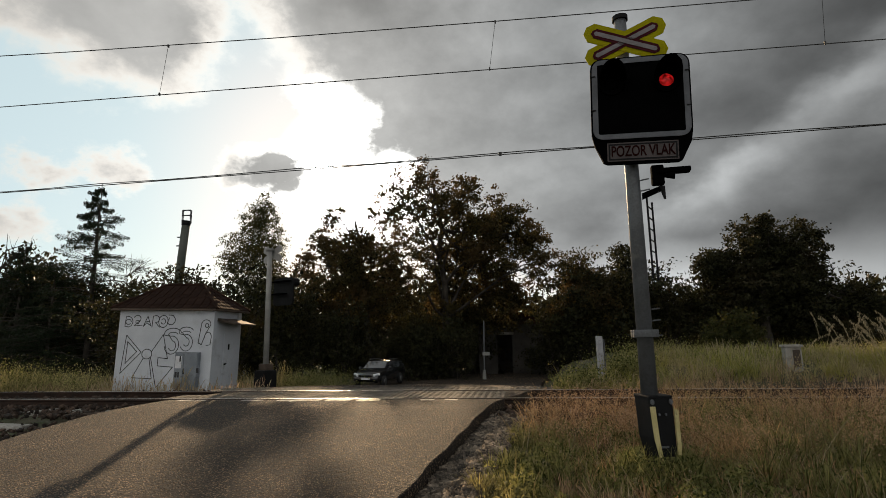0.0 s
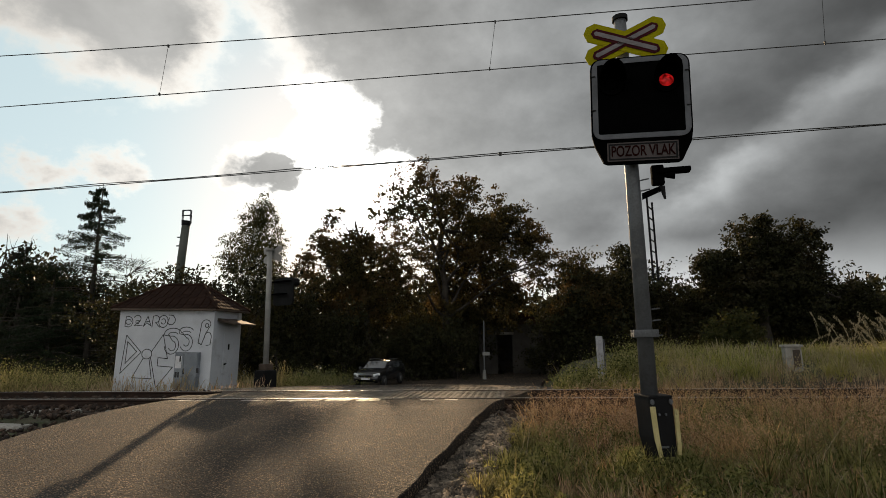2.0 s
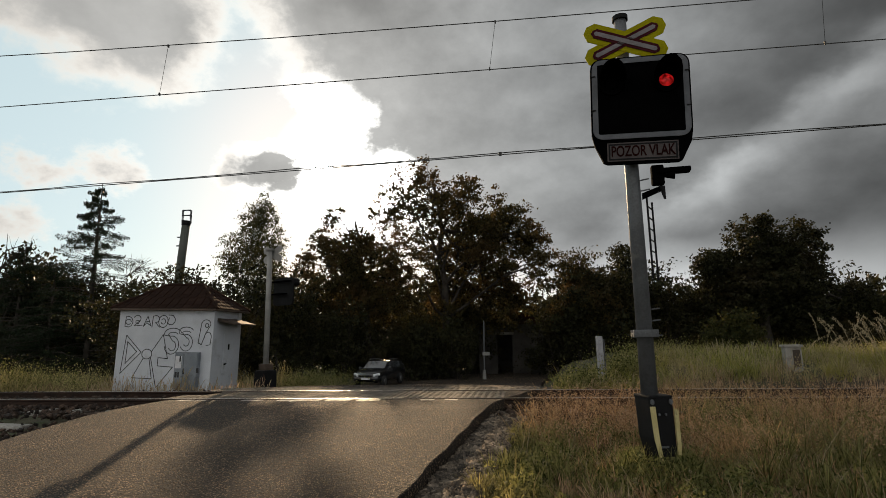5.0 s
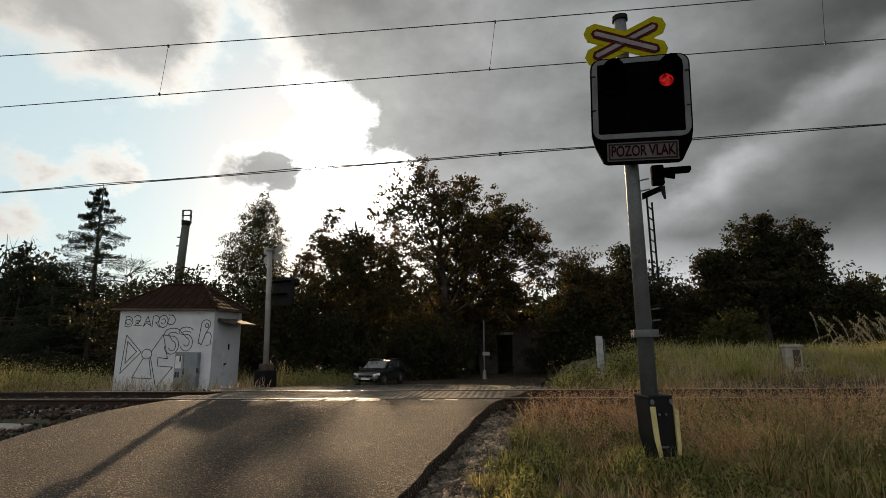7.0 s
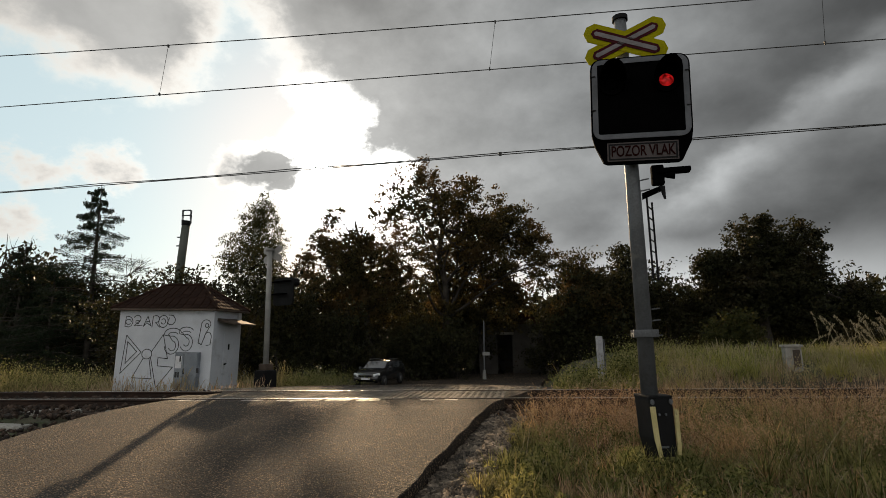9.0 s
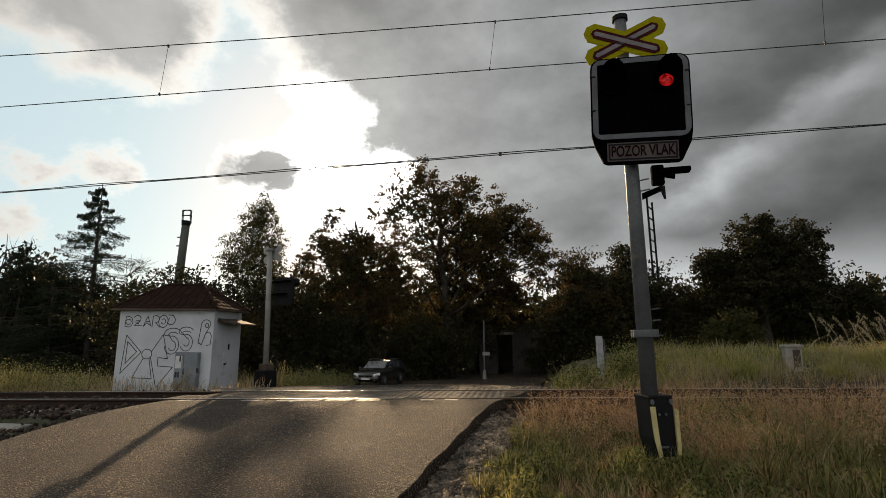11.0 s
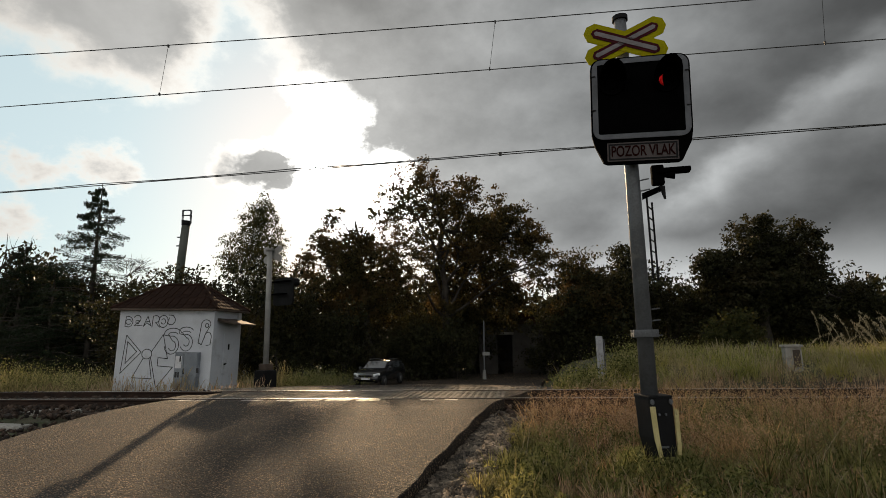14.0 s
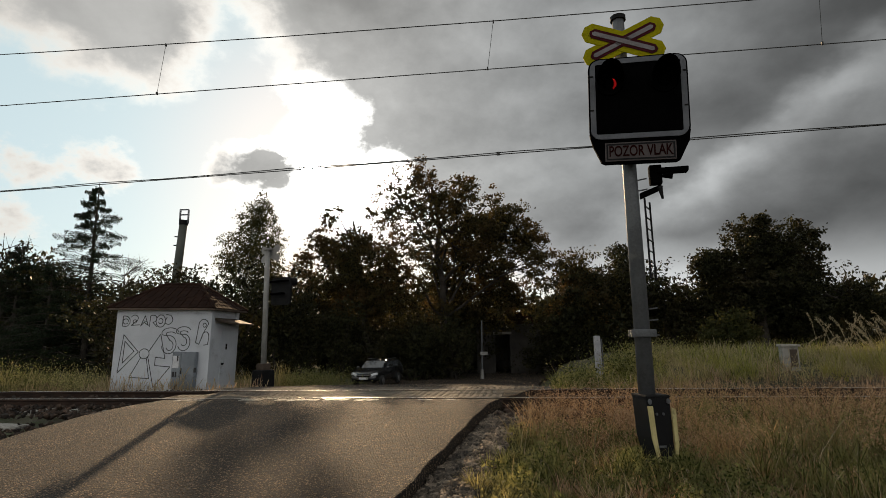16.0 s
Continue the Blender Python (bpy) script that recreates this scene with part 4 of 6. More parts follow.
    for x in (cx0 + 0.2, cx1 - 0.15):
        bm = bmesh.new()
        cyl(bm, (x, -0.07, cz0 + 0.01), (x, -0.07, 0.0), 0.03, n=8)
        part("conduit", bm, M["cabinet"], cab)
    # graffiti strokes: loops and blades in thin black line
    bm = bmesh.new()
    for pts in (
        [(0.24, 2.52), (0.22, 2.22), *arc(0.30, 2.36, 0.20, 0.17, -70, 100), (0.24, 2.52)], arc(0.34, 2.36, 0.10, 0.08, 0, 320),
        [*arc(0.66, 2.46, 0.13, 0.10, 160, -60), (0.56, 2.24), (0.86, 2.26)], [*arc(0.68, 2.36, 0.07, 0.05, 0, 300), (0.78, 2.42)],
        [(0.90, 2.22), (1.04, 2.54), (1.18, 2.24), (1.02, 2.34), (0.90, 2.22)], [(1.0, 2.38), (1.1, 2.37)],
        [(1.22, 2.20), (1.24, 2.54), *arc(1.34, 2.45, 0.13, 0.11, 120, -90), (1.50, 2.20)],
        arc(1.62, 2.38, 0.17, 0.19, 30, 385), arc(1.62, 2.38, 0.08, 0.08, 200, 500),
        [(1.80, 2.58), (1.98, 2.56), *arc(1.90, 2.42, 0.15, 0.14, 60, -150), (1.84, 2.50)],
    ):
        curve_strokes(bm, [(x * 0.93, z) for x, z in pts])
    for pts in (
        arc(1.92, 2.0, 0.26, 0.13, 10, 200) + arc(1.90, 1.72, 0.22, 0.22, 100, -170), arc(1.93, 1.98, 0.14, 0.05, 0, 190) + arc(1.92, 1.70, 0.11, 0.12, 90, -150),
        arc(2.32, 2.05, 0.22, 0.11, 20, 210) + arc(2.34, 1.78, 0.19, 0.20, 110, -150), arc(2.33, 2.02, 0.12, 0.04, 0, 190) + arc(2.34, 1.80, 0.09, 0.10, 90, -140),
        [(2.70, 1.78), (2.76, 2.22), *arc(2.90, 2.22, 0.14, 0.12, 180, 0), (2.90, 2.0), (2.84, 1.84), *arc(2.98, 1.92, 0.10, 0.12, 180, 0), (3.06, 1.74), (2.94, 1.72)],
        [(2.70, 1.78), (2.80, 1.74), (2.84, 1.84)], arc(2.93, 2.2, 0.05, 0.05, 0, 360),
    ):
        curve_strokes(bm, [(2.4 + (x - 2.4) * 1.1, 1.95 + (z - 1.95) * 1.25) for x, z in pts])
    curve_strokes(bm, [(0.30, 1.95), (0.85, 1.43), (0.20, 0.78), (0.30, 1.95)])
    curve_strokes(bm, [(0.36, 1.75), (0.70, 1.45), (0.34, 1.08), (0.36, 1.75)])
    curve_strokes(bm, arc(1.05, 1.38, 0.17, 0.15, 0, 360))
    curve_strokes(bm, [(0.94, 1.25), (0.62, 0.66), (1.28, 0.64), (1.14, 1.25)])
    curve_strokes(bm, [(1.2, 1.45), (1.55, 1.98), (1.76, 1.25), (1.44, 1.28), (1.44, 1.03), (1.95, 1.0), (1.45, 0.38), (1.18, 1.30)])
    for v in bm.verts:
        v.co.y = -0.003
    r = bmesh.ops.extrude_face_region(bm, geom=bm.faces[:])
    bmesh.ops.translate(bm, vec=(0, 0.002, 0), verts=[v for v in r["geom"] if isinstance(v, bmesh.types.BMVert)])
    part("graffiti", bm, M["ink"], h, "thin black sprayed outlines")


hut()


# ---- waiting car ----
def car():
    c = empty("car", pose(-3.95, 33.2, float(road_z(-3.95, 33.2)) + 0.02, 0, 0, 90 - 15), "dark estate car with its front towards the crossing", "car")
    # local: forward is -x, so the nose points down the road
    prof = [(-2.10, 0.34), (-2.15, 0.55), (-2.08, 0.72), (-1.85, 0.83), (-1.10, 0.97), (-0.95, 1.0), (-0.20, 1.42), (0.30, 1.49), (1.2, 1.48), (1.85, 1.40), (2.12, 0.98), (2.16, 0.60), (2.10, 0.34)]
    bm = bmesh.new()
    rings = []
    for y, inset, top in ((-0.88, 0.10, 0.0), (-0.84, 0.0, 0.0), (0.84, 0.0, 0.0), (0.88, 0.10, 0.0)):
        rings.append([bm.verts.new((x * (0.97 if inset else 1.0), y * (1.0 if z < 1.0 else 0.80 + 0.04 * (1.49 - z)) * (1 - 0.16 * min(max((-x - 1.35) / 0.8, 0), 1)), z)) for x, z in prof])
    n = len(prof)
    for a, b in zip(rings[:-1], rings[1:]):
        for i in range(n):
            k = (i + 1) % n
            bm.faces.new((a[i], a[k], b[k], b[i]))
    bm.faces.new(rings[0])
    bm.faces.new(list(reversed(rings[-1])))
    bmesh.ops.recalc_face_normals(bm, faces=bm.faces[:])
    bmesh.ops.bevel(bm, geom=[e for e in bm.edges if len(e.link_faces) == 2 and e.calc_face_angle(0) > 0.3], offset=0.04, segments=2, affect="EDGES")
    body = part("body", bm, M["car"], c, "dark glossy bodywork", True)
    def pane(name, pts, lab=""):
        bm = bmesh.new()
        f = bm.faces.new([bm.verts.new(p) for p in pts])
        f.normal_update()
        nn = f.normal.copy()
        r = bmesh.ops.extrude_face_region(bm, geom=[f])
        bmesh.ops.translate(bm, vec=nn * 0.006, verts=[v for v in r["geom"] if isinstance(v, bmesh.types.BMVert)])
        part(name, bm, M["glass"], body, lab)
    pane("windscreen", [(-0.90, -0.66, 1.045), (-0.25, -0.60, 1.41), (-0.25, 0.60, 1.41), (-0.90, 0.66, 1.045)], "sloping windscreen")
    for sy in (-1, 1):
        for a, b in ((-0.62, 0.18), (0.26, 1.05), (1.12, 1.75)):
            pts = [(a + (0.0 if a > -0.5 else 0.0), sy * 0.775, 1.03), (b, sy * 0.775, 1.03), (b - (0.1 if b > 1.5 else 0.0), sy * 0.735, 1.36), (max(a, -0.15), sy * 0.735, 1.36)]
            pane("side_window", pts if sy > 0 else pts[::-1])
    for sy in (-1, 1):
        bm = bmesh.new()
        turn = Matrix.Translation((-1.98, sy * 0.60, 0.72)) @ Matrix.Rotation(sy * -0.42, 4, "Z") @ Matrix.Rotation(sy * 0.22, 4, "X")
        box(bm, -0.10, 0.08, -0.20, 0.20, -0.075, 0.075, 0.05, turn)
        part("headlight", bm, M["lamp_glass"], body, "clear headlight")
        bm = bmesh.new()
        box(bm, -0.75, -0.58, sy * 0.95 - 0.09, sy * 0.95 + 0.09, 0.98, 1.12, 0.04)
        part("wing_mirror", bm, M["car"], body)
        bm = bmesh.new()
        cyl(bm, (-0.05, sy * 0.62, 1.53), (1.6, sy * 0.62, 1.52), 0.018, n=8)
        part("roof_rail", bm, M["alloy"], body)
        bm = bmesh.new()
        cyl(bm, (-2.02, sy * 0.60, 0.45), (-2.11, sy * 0.58, 0.45), 0.05, n=14)
        part("fog_lamp", bm, M["lamp_glass"], body)
    bm = bmesh.new()
    box(bm, -2.165, -2.12, -0.40, 0.40, 0.60, 0.74, 0.02)
    part("grille", bm, M["face"], body)
    bm = bmesh.new()
    box(bm, -2.175, -2.165, -0.42, 0.42, 0.665, 0.685, 0.003)
    part("grille_bar", bm, M["alloy"], body)
    bm = bmesh.new()
    box(bm, -2.19, -2.168, -0.26, 0.26, 0.46, 0.57, 0.003)
    part("number_plate", bm, M["white"], body, "blank white plate")
    bm = bmesh.new()
    box(bm, -2.168, -2.12, -0.5, 0.5, 0.36, 0.44, 0.015)
    part("air_intake", bm, M["face"], body)
    for x in (-1.35, 1.35):
        for sy in (-1, 1):
            bm = bmesh.new()
            cyl(bm, (x, sy * 0.70, 0.32), (x, sy * 0.90, 0.32), 0.32, n=24)
            bmesh.ops.bevel(bm, geom=[e for e in bm.edges if abs(e.verts[0].co.y - e.verts[1].co.y) < 1e-4], offset=0.03, segments=2, affect="EDGES")
            wheel = part("wheel", bm, M["tyre"], c, "black tyre on alloy rim", True)
            bm = bmesh.new()
            cyl(bm, (x, sy * 0.895, 0.32), (x, sy * 0.912, 0.32), 0.20, 0.18, n=20)
            part("rim", bm, M["alloy"], wheel)


car()


# ---- plants ----
def unit(v):
    return v / np.maximum(np.linalg.norm(v, axis=-1, keepdims=True), 1e-6)


def leaf_mesh(name, centres, size, material, rng, droop=0.0, narrow=0.55):
    """Pointed, folded leaves about the given centres."""
    n = len(centres)
    d = unit(rng.normal(0, 1, (n, 3)) + np.array([0, 0, -droop]))
    e = unit(np.cross(d, rng.normal(0, 1, (n, 3))))
    f = np.cross(d, e)
    L = (size * rng.uniform(0.6, 1.3, n))[:, None]
    w = L * narrow
    a, b = centres - d * L * 0.5, centres + d * L * 0.5
    mid = centres - d * L * 0.08
    l, r = mid + e * w * 0.5 + f * w * 0.15, mid - e * w * 0.5 + f * w * 0.15
    V = np.stack([a, r, b, l], 1).reshape(-1, 3)
    F = np.arange(n * 4).reshape(n, 4)
    return raw_mesh(name, V, F, material)


def limb(bm, p, q, r0, r1, rng, n=5, wob=0.06):
    """A bent, tapering branch."""
    p, q = np.array(p, float), np.array(q, float)
    L = np.linalg.norm(q - p)
    pts = [p + (q - p) * k + (rng.uniform(-1, 1, 3) * wob * L * (0 < k < 1)) + np.array([0, 0, math.sin(k * math.pi) * 0.06 * L]) for k in np.linspace(0, 1, n)]
    for i in range(n - 1):
        k0, k1 = i / (n - 1), (i + 1) / (n - 1)
        cyl(bm, pts[i], pts[i + 1], r0 + (r1 - r0) * k0, r0 + (r1 - r0) * k1, 7, caps=False)
    return pts


def broadleaf(name, at, lobes, trunk_r, leaves, leaf_size, seed, leaf, label, bark="bark", trunk_to=None, clump=0.55, droop=0.2, category="tree", fill=0.35, depth=1.0, per=16, gap=-0.10, thin_left=None, twigs=7):
    """A tree whose crown is made of lobes (x, y, z, rx, rz) about its foot."""
    rng = np.random.RandomState(seed)
    tree = empty(name, pose(*at), label, category)
    bm = bmesh.new()
    top = trunk_to or (lobes[0][0] * 0.5, lobes[0][1] * 0.5, lobes[0][2])
    pts = limb(bm, (0, 0, -0.3), top, trunk_r, trunk_r * 0.35, rng, 8, 0.02)
    for x, y, z, rx, rz in lobes:
        k = rng.randint(2, 6)
        end = (x, y, z + rz * 0.4)
        b = limb(bm, pts[k], end, trunk_r * 0.38, trunk_r * 0.08, rng, 6)
        for _ in range(twigs):
            s = b[rng.randint(2, 5)]
            v = unit(rng.normal(0, 1, 3) + np.array([0, 0, 0.3]))
            limb(bm, s, np.array((x, y, z)) + v * np.array((rx, rx * depth, rz)) * rng.uniform(0.7, 0.98), trunk_r * 0.11, trunk_r * 0.02, rng, 4, 0.09)
    part("trunk", bm, M[bark], tree, "forked trunk and limbs", True)
    vol = np.array([l[3] * l[3] * l[4] for l in lobes]) ** 0.7
    if thin_left is not None:
        vol = np.where(np.array([l[0] for l in lobes]) < thin_left, 0.62 * vol, vol)
    count = (leaves * vol / vol.sum()).astype(int)
    cs = []
    for (x, y, z, rx, rz), c in zip(lobes, count):
        nc = max(c // per, 1)
        v = unit(rng.normal(0, 1, (nc, 3)))
        rad = np.where(rng.uniform(0, 1, nc) < fill, rng.uniform(0.2, 0.8, nc), rng.uniform(0.72, 1.12, nc))
        cc = v * rad[:, None] * np.array([rx, rx * depth, rz]) + np.array([x, y, z])
        keep = np.array([noise.noise(Vector(p) * 0.55 + Vector((seed, 0, 0))) for p in cc]) > gap
        cc = cc[keep]
        sz = clump * rng.uniform(0.5, 1.3, (len(cc), 1, 1))
        pp = cc[:, None, :] + rng.normal(0, 0.5, (len(cc), per, 3)) * sz * np.array([1, 1, 0.7])
        cs.append(pp.reshape(-1, 3))
    cs = np.concatenate(cs)
    cs = cs[cs[:, 2] > 0.05]
    ob = new("crown", leaf_mesh("crown", cs, leaf_size, M[leaf], rng, droop))
    ob.parent = tree
    ob["label"] = "open leafy crown with gaps"
    return tree


def spruce(name, at, height, radius, seed, label, leaves=9000, bare=0.0):
    rng = np.random.RandomState(seed)
    tree = empty(name, pose(*at), label, "tree")
    bm = bmesh.new()
    limb(bm, (0, 0, -0.3), (0.1, 0, height), 0.018 * height, 0.02, rng, 8, 0.004)
    cs = []
    tiers = int(height * 2.1)
    for i in range(tiers):
        k = i / tiers
        zt = height * (0.08 + 0.9 * k)
        for j in range(rng.randint(5, 8)):
            z = zt + rng.uniform(-0.45, 0.45)
            a = rng.uniform(0, 6.28)
            r = radius * (1 - k) ** 0.8 * rng.uniform(0.45, 1.3) + 0.12
            tip = np.array([math.cos(a) * r, math.sin(a) * r, z - 0.10 * r + rng.uniform(-0.1, 0.35)])
            b = limb(bm, (0, 0, z), tip, 0.05 * (1.2 - k), 0.01, rng, 4, 0.03)
            m = int(leaves / (tiers * 5.5))
            t = rng.uniform(0.12 + bare, 1, m) ** 0.7
            c = np.array([0, 0, z]) + (tip - np.array([0, 0, z])) * t[:, None]
            side = np.array([-math.sin(a), math.cos(a), 0])
            c = c + side * (rng.uniform(-1, 1, m) * 0.30 * r * (1.05 - t))[:, None] + np.stack([np.zeros(m), np.zeros(m), rng.normal(-0.08, 0.10, m)], -1)
            cs.append(c)
    part("trunk", bm, M["bark"], tree, "straight trunk with whorled branches", True)
    ob = new("crown", leaf_mesh("crown", np.concatenate(cs), 0.15, M["needle"], rng, 0.5, 0.32))
    ob.parent = tree
    ob["label"] = "dark drooping needle sprays"
    return tree


def lobes_of(foot, y, spots, spread, rng):
    """Crown lobes from (slope right, slope up, radius slopes), placed with some depth."""
    out = []
    for sx, sz, rx, rz in spots:
        out.append((sx * y - foot[0], rng.uniform(-spread, spread), 1.0 + sz * y - foot[2], rx * y, rz * y))
    return out


def trees():
    rng = np.random.RandomState(11)
    # tall broadleaf trees behind the car
    f = (0.6, 42.0, float(land_z(0.6, 42.0)))
    t = broadleaf("broadleaf_tree", f, lobes_of(f, 42, [
        (-0.045, 0.285, 0.045, 0.05), (0.010, 0.245, 0.06, 0.05), (0.062, 0.250, 0.045, 0.055), (0.105, 0.225, 0.05, 0.05), (0.135, 0.205, 0.045, 0.045),
        (0.165, 0.165, 0.04, 0.04), (0.182, 0.120, 0.035, 0.035), (-0.03, 0.20, 0.075, 0.07), (0.06, 0.14, 0.08, 0.06), (-0.01, 0.12, 0.07, 0.05), (0.12, 0.10, 0.06, 0.045),
        (-0.085, 0.23, 0.045, 0.055), (0.06, 0.195, 0.06, 0.05), (0.02, 0.06, 0.08, 0.045), (-0.08, 0.12, 0.06, 0.05), (0.11, 0.05, 0.06, 0.04), (0.09, 0.165, 0.06, 0.05)], 2.6, rng),
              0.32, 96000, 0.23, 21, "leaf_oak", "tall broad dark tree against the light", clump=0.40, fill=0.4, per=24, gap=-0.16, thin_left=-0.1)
    SWAY.append((t, f, 0.22, 4.1, 0.0))
    f = (-5.6, 42.5, float(land_z(-5.6, 42.5)))
    broadleaf("broadleaf_tree", f, lobes_of(f, 42.5, [(-0.195, 0.222, 0.022, 0.022), (-0.172, 0.205, 0.018, 0.020), (-0.150, 0.180, 0.026, 0.026), (-0.228, 0.185, 0.030, 0.042), (-0.195, 0.170, 0.035, 0.04), (-0.165, 0.145, 0.045, 0.045), (-0.245, 0.13, 0.03, 0.04), (-0.12, 0.13, 0.05, 0.05), (-0.19, 0.10, 0.055, 0.04), (-0.25, 0.07, 0.04, 0.04), (-0.15, 0.06, 0.06, 0.04), (-0.10, 0.08, 0.06, 0.04)], 2.2, rng),
              0.22, 46000, 0.22, 22, "leaf_oak", "broadleaf tree with sunlit thin crown edge", clump=0.36, fill=0.35, per=22, gap=-0.32)
    # tree over the right-hand bank
    f = (22.6, 38.0, float(land_z(22.6, 38.0)))
    t = broadleaf("broadleaf_tree", f, lobes_of(f, 38, [
        (0.585, 0.165, 0.055, 0.05), (0.65, 0.16, 0.055, 0.05), (0.69, 0.12, 0.045, 0.045), (0.53, 0.125, 0.045, 0.04), (0.505, 0.13, 0.028, 0.025), (0.61, 0.09, 0.09, 0.07),
        (0.56, 0.06, 0.07, 0.05), (0.69, 0.06, 0.06, 0.06), (0.755, 0.060, 0.035, 0.035), (0.795, 0.03, 0.03, 0.03), (0.66, 0.04, 0.08, 0.05), (0.575, 0.20, 0.018, 0.018)], 2.2, rng),
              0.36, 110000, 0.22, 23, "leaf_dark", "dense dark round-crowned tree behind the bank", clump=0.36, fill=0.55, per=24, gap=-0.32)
    SWAY.append((t, f, 0.35, 3.7, 1.0))
    f = (12.6, 24.0, float(land_z(12.6, 24.0)))
    broadleaf("elder_shrub", f, [(0, 0, 1.2, 0.8, 0.6), (0.7, 0.2, 0.9, 0.7, 0.5), (-0.6, 0, 0.8, 0.6, 0.5), (0.3, -0.3, 1.6, 0.5, 0.4)], 0.05, 3600, 0.15, 27, "leaf_birch", "loose green shrub at the foot of the dark tree", clump=0.3, category="shrub", gap=-0.6)
    # middle pair
    f = (11.0, 41.0, float(land_z(11.0, 41.0)))
    broadleaf("broadleaf_tree", f, lobes_of(f, 41, [(0.255, 0.115, 0.04, 0.05), (0.27, 0.06, 0.05, 0.05), (0.22, 0.06, 0.035, 0.04)], 1.5, rng), 0.2, 18000, 0.24, 24, "leaf_oak", "slender broadleaf tree beside the road bend", clump=0.6)
    f = (13.6, 42.0, float(land_z(13.6, 42.0)))
    broadleaf("broadleaf_tree", f, lobes_of(f, 42, [(0.325, 0.125, 0.032, 0.04), (0.33, 0.07, 0.045, 0.05), (0.37, 0.06, 0.035, 0.04)], 1.5, rng), 0.2, 18000, 0.24, 25, "leaf_dark", "dark broadleaf tree in the row behind the bank", clump=0.6)
    # birch behind the hut
    f = (-16.6, 45.0, float(land_z(-16.6, 45.0)))
    t = broadleaf("birch_tree", f, lobes_of(f, 45, [
        (-0.352, 0.268, 0.016, 0.026), (-0.366, 0.235, 0.026, 0.03), (-0.338, 0.228, 0.024, 0.032), (-0.354, 0.195, 0.042, 0.04),
        (-0.388, 0.165, 0.030, 0.04), (-0.318, 0.170, 0.030, 0.045), (-0.352, 0.135, 0.055, 0.045)], 1.6, rng),
        0.13, 21000, 0.17, 26, "leaf_birch", "birch with thin hanging twigs", bark="birch", clump=0.36, droop=1.5, fill=0.25, gap=-0.22, per=12)
    SWAY.append((t, f, 0.25, 3.3, 2.0))
    # conifers
    f = (-27.6, 42.0, float(land_z(-27.6, 42)))
    t = spruce("spruce_tree", f, 15.5, 5.6, 31, "tall ragged spruce above the thicket", 42000)
    SWAY.append((t, f, 0.45, 5.3, -0.4))
    spruce("spruce_tree", (-32.5, 41.0, float(land_z(-32.5, 41))), 10.4, 3.4, 32, "young spruce in the thicket", 26000)
    spruce("spruce_tree", (-29.6, 40.5, float(land_z(-29.6, 40.5))), 8.8, 3.4, 33, "low spruce in the thicket", 18000)


def thicket():
    """Tall shrubs closing the view all round; three builds and their copies."""
    rng = np.random.RandomState(17)
    protos = []
    for i in range(3):
        lob = [(rng.uniform(-1.8, 1.8), rng.uniform(-1.2, 1.2), rng.uniform(0.9, 4.2), rng.uniform(1.1, 1.9), rng.uniform(0.9, 1.4)) for _ in range(9)]
        protos.append((f"p{i}", lob))
    spots = []
    for x in np.arange(-46, -8, 2.5):
        spots.append((x + rng.uniform(-0.8, 0.8), 45 + rng.uniform(-1.5, 2) - 0.10 * (x + 27), rng.uniform(1.5, 1.9) * (1.0 if x < -27 else 0.72)))
    for x in np.arange(-20, -6.5, 2.2):
        spots.append((x, 36.5 + rng.uniform(-0.8, 0.8), rng.uniform(1.15, 1.45) * (0.72 if x > -10.5 else 1.0)))
    for x in np.arange(-9, 3.5, 2.2):
        spots.append((x, 47 + rng.uniform(-1, 1), rng.uniform(1.0, 1.25)))
    for x in np.arange(-3.6, 2.4, 1.5):
        spots.append((x, 40.2 + rng.uniform(-0.5, 0.6), rng.uniform(0.75, 1.0)))
    for x in np.arange(8.6, 14, 1.8):
        spots.append((x, 43 + rng.uniform(-0.8, 0.8), rng.uniform(0.9, 1.15)))
    for x in np.arange(-10, 14, 2.4):
        spots.append((x, 54 + rng.uniform(-1, 1), rng.uniform(1.0, 1.3)))
    for x in np.arange(10, 48, 2.4):
        spots.append((x, 41 + rng.uniform(-1.5, 2) - 0.05 * x, rng.uniform(1.15, 1.45) * (0.6 if x > 27 else 1.0)))
    for x in np.arange(-60, 62, 4.5):
        spots.append((x, 58 + rng.uniform(-3, 3), rng.uniform(1.4, 1.8)))
    for x in np.arange(-66, 68, 6.0):
        spots.append((x, 70 + rng.uniform(-2, 2), rng.uniform(1.9, 2.3)))
    spots += [(-12.2, 43.5, 0.7), (-10.6, 44.0, 0.72), (-9.0, 45.5, 0.7), (-7.6, 44.2, 0.6)]
    near, far = [], []
    for x, y, k in spots:
        m = pose(x, y, float(land_z(x, y)) - 0.1 - (0.9 if y > 50 else 0.0), 0, 0, rng.uniform(0, 360))
        made = far if y > 50 else near
        i = len(made)
        if i < 3:
            leaves, size = (2600, 0.36) if y > 50 else (7600, 0.19)
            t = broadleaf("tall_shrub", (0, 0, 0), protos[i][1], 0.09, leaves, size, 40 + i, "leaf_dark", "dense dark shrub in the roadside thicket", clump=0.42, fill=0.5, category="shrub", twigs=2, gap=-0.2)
            tagged(t, group="roadside thicket")
            t.matrix_world = m
            t.scale = (k, k, k)
        else:
            t = copy_thing(made[i % 3], m)
            t.scale = (k, k, k * rng.uniform(0.9, 1.15))
        made.append(t)


trees()
thicket()


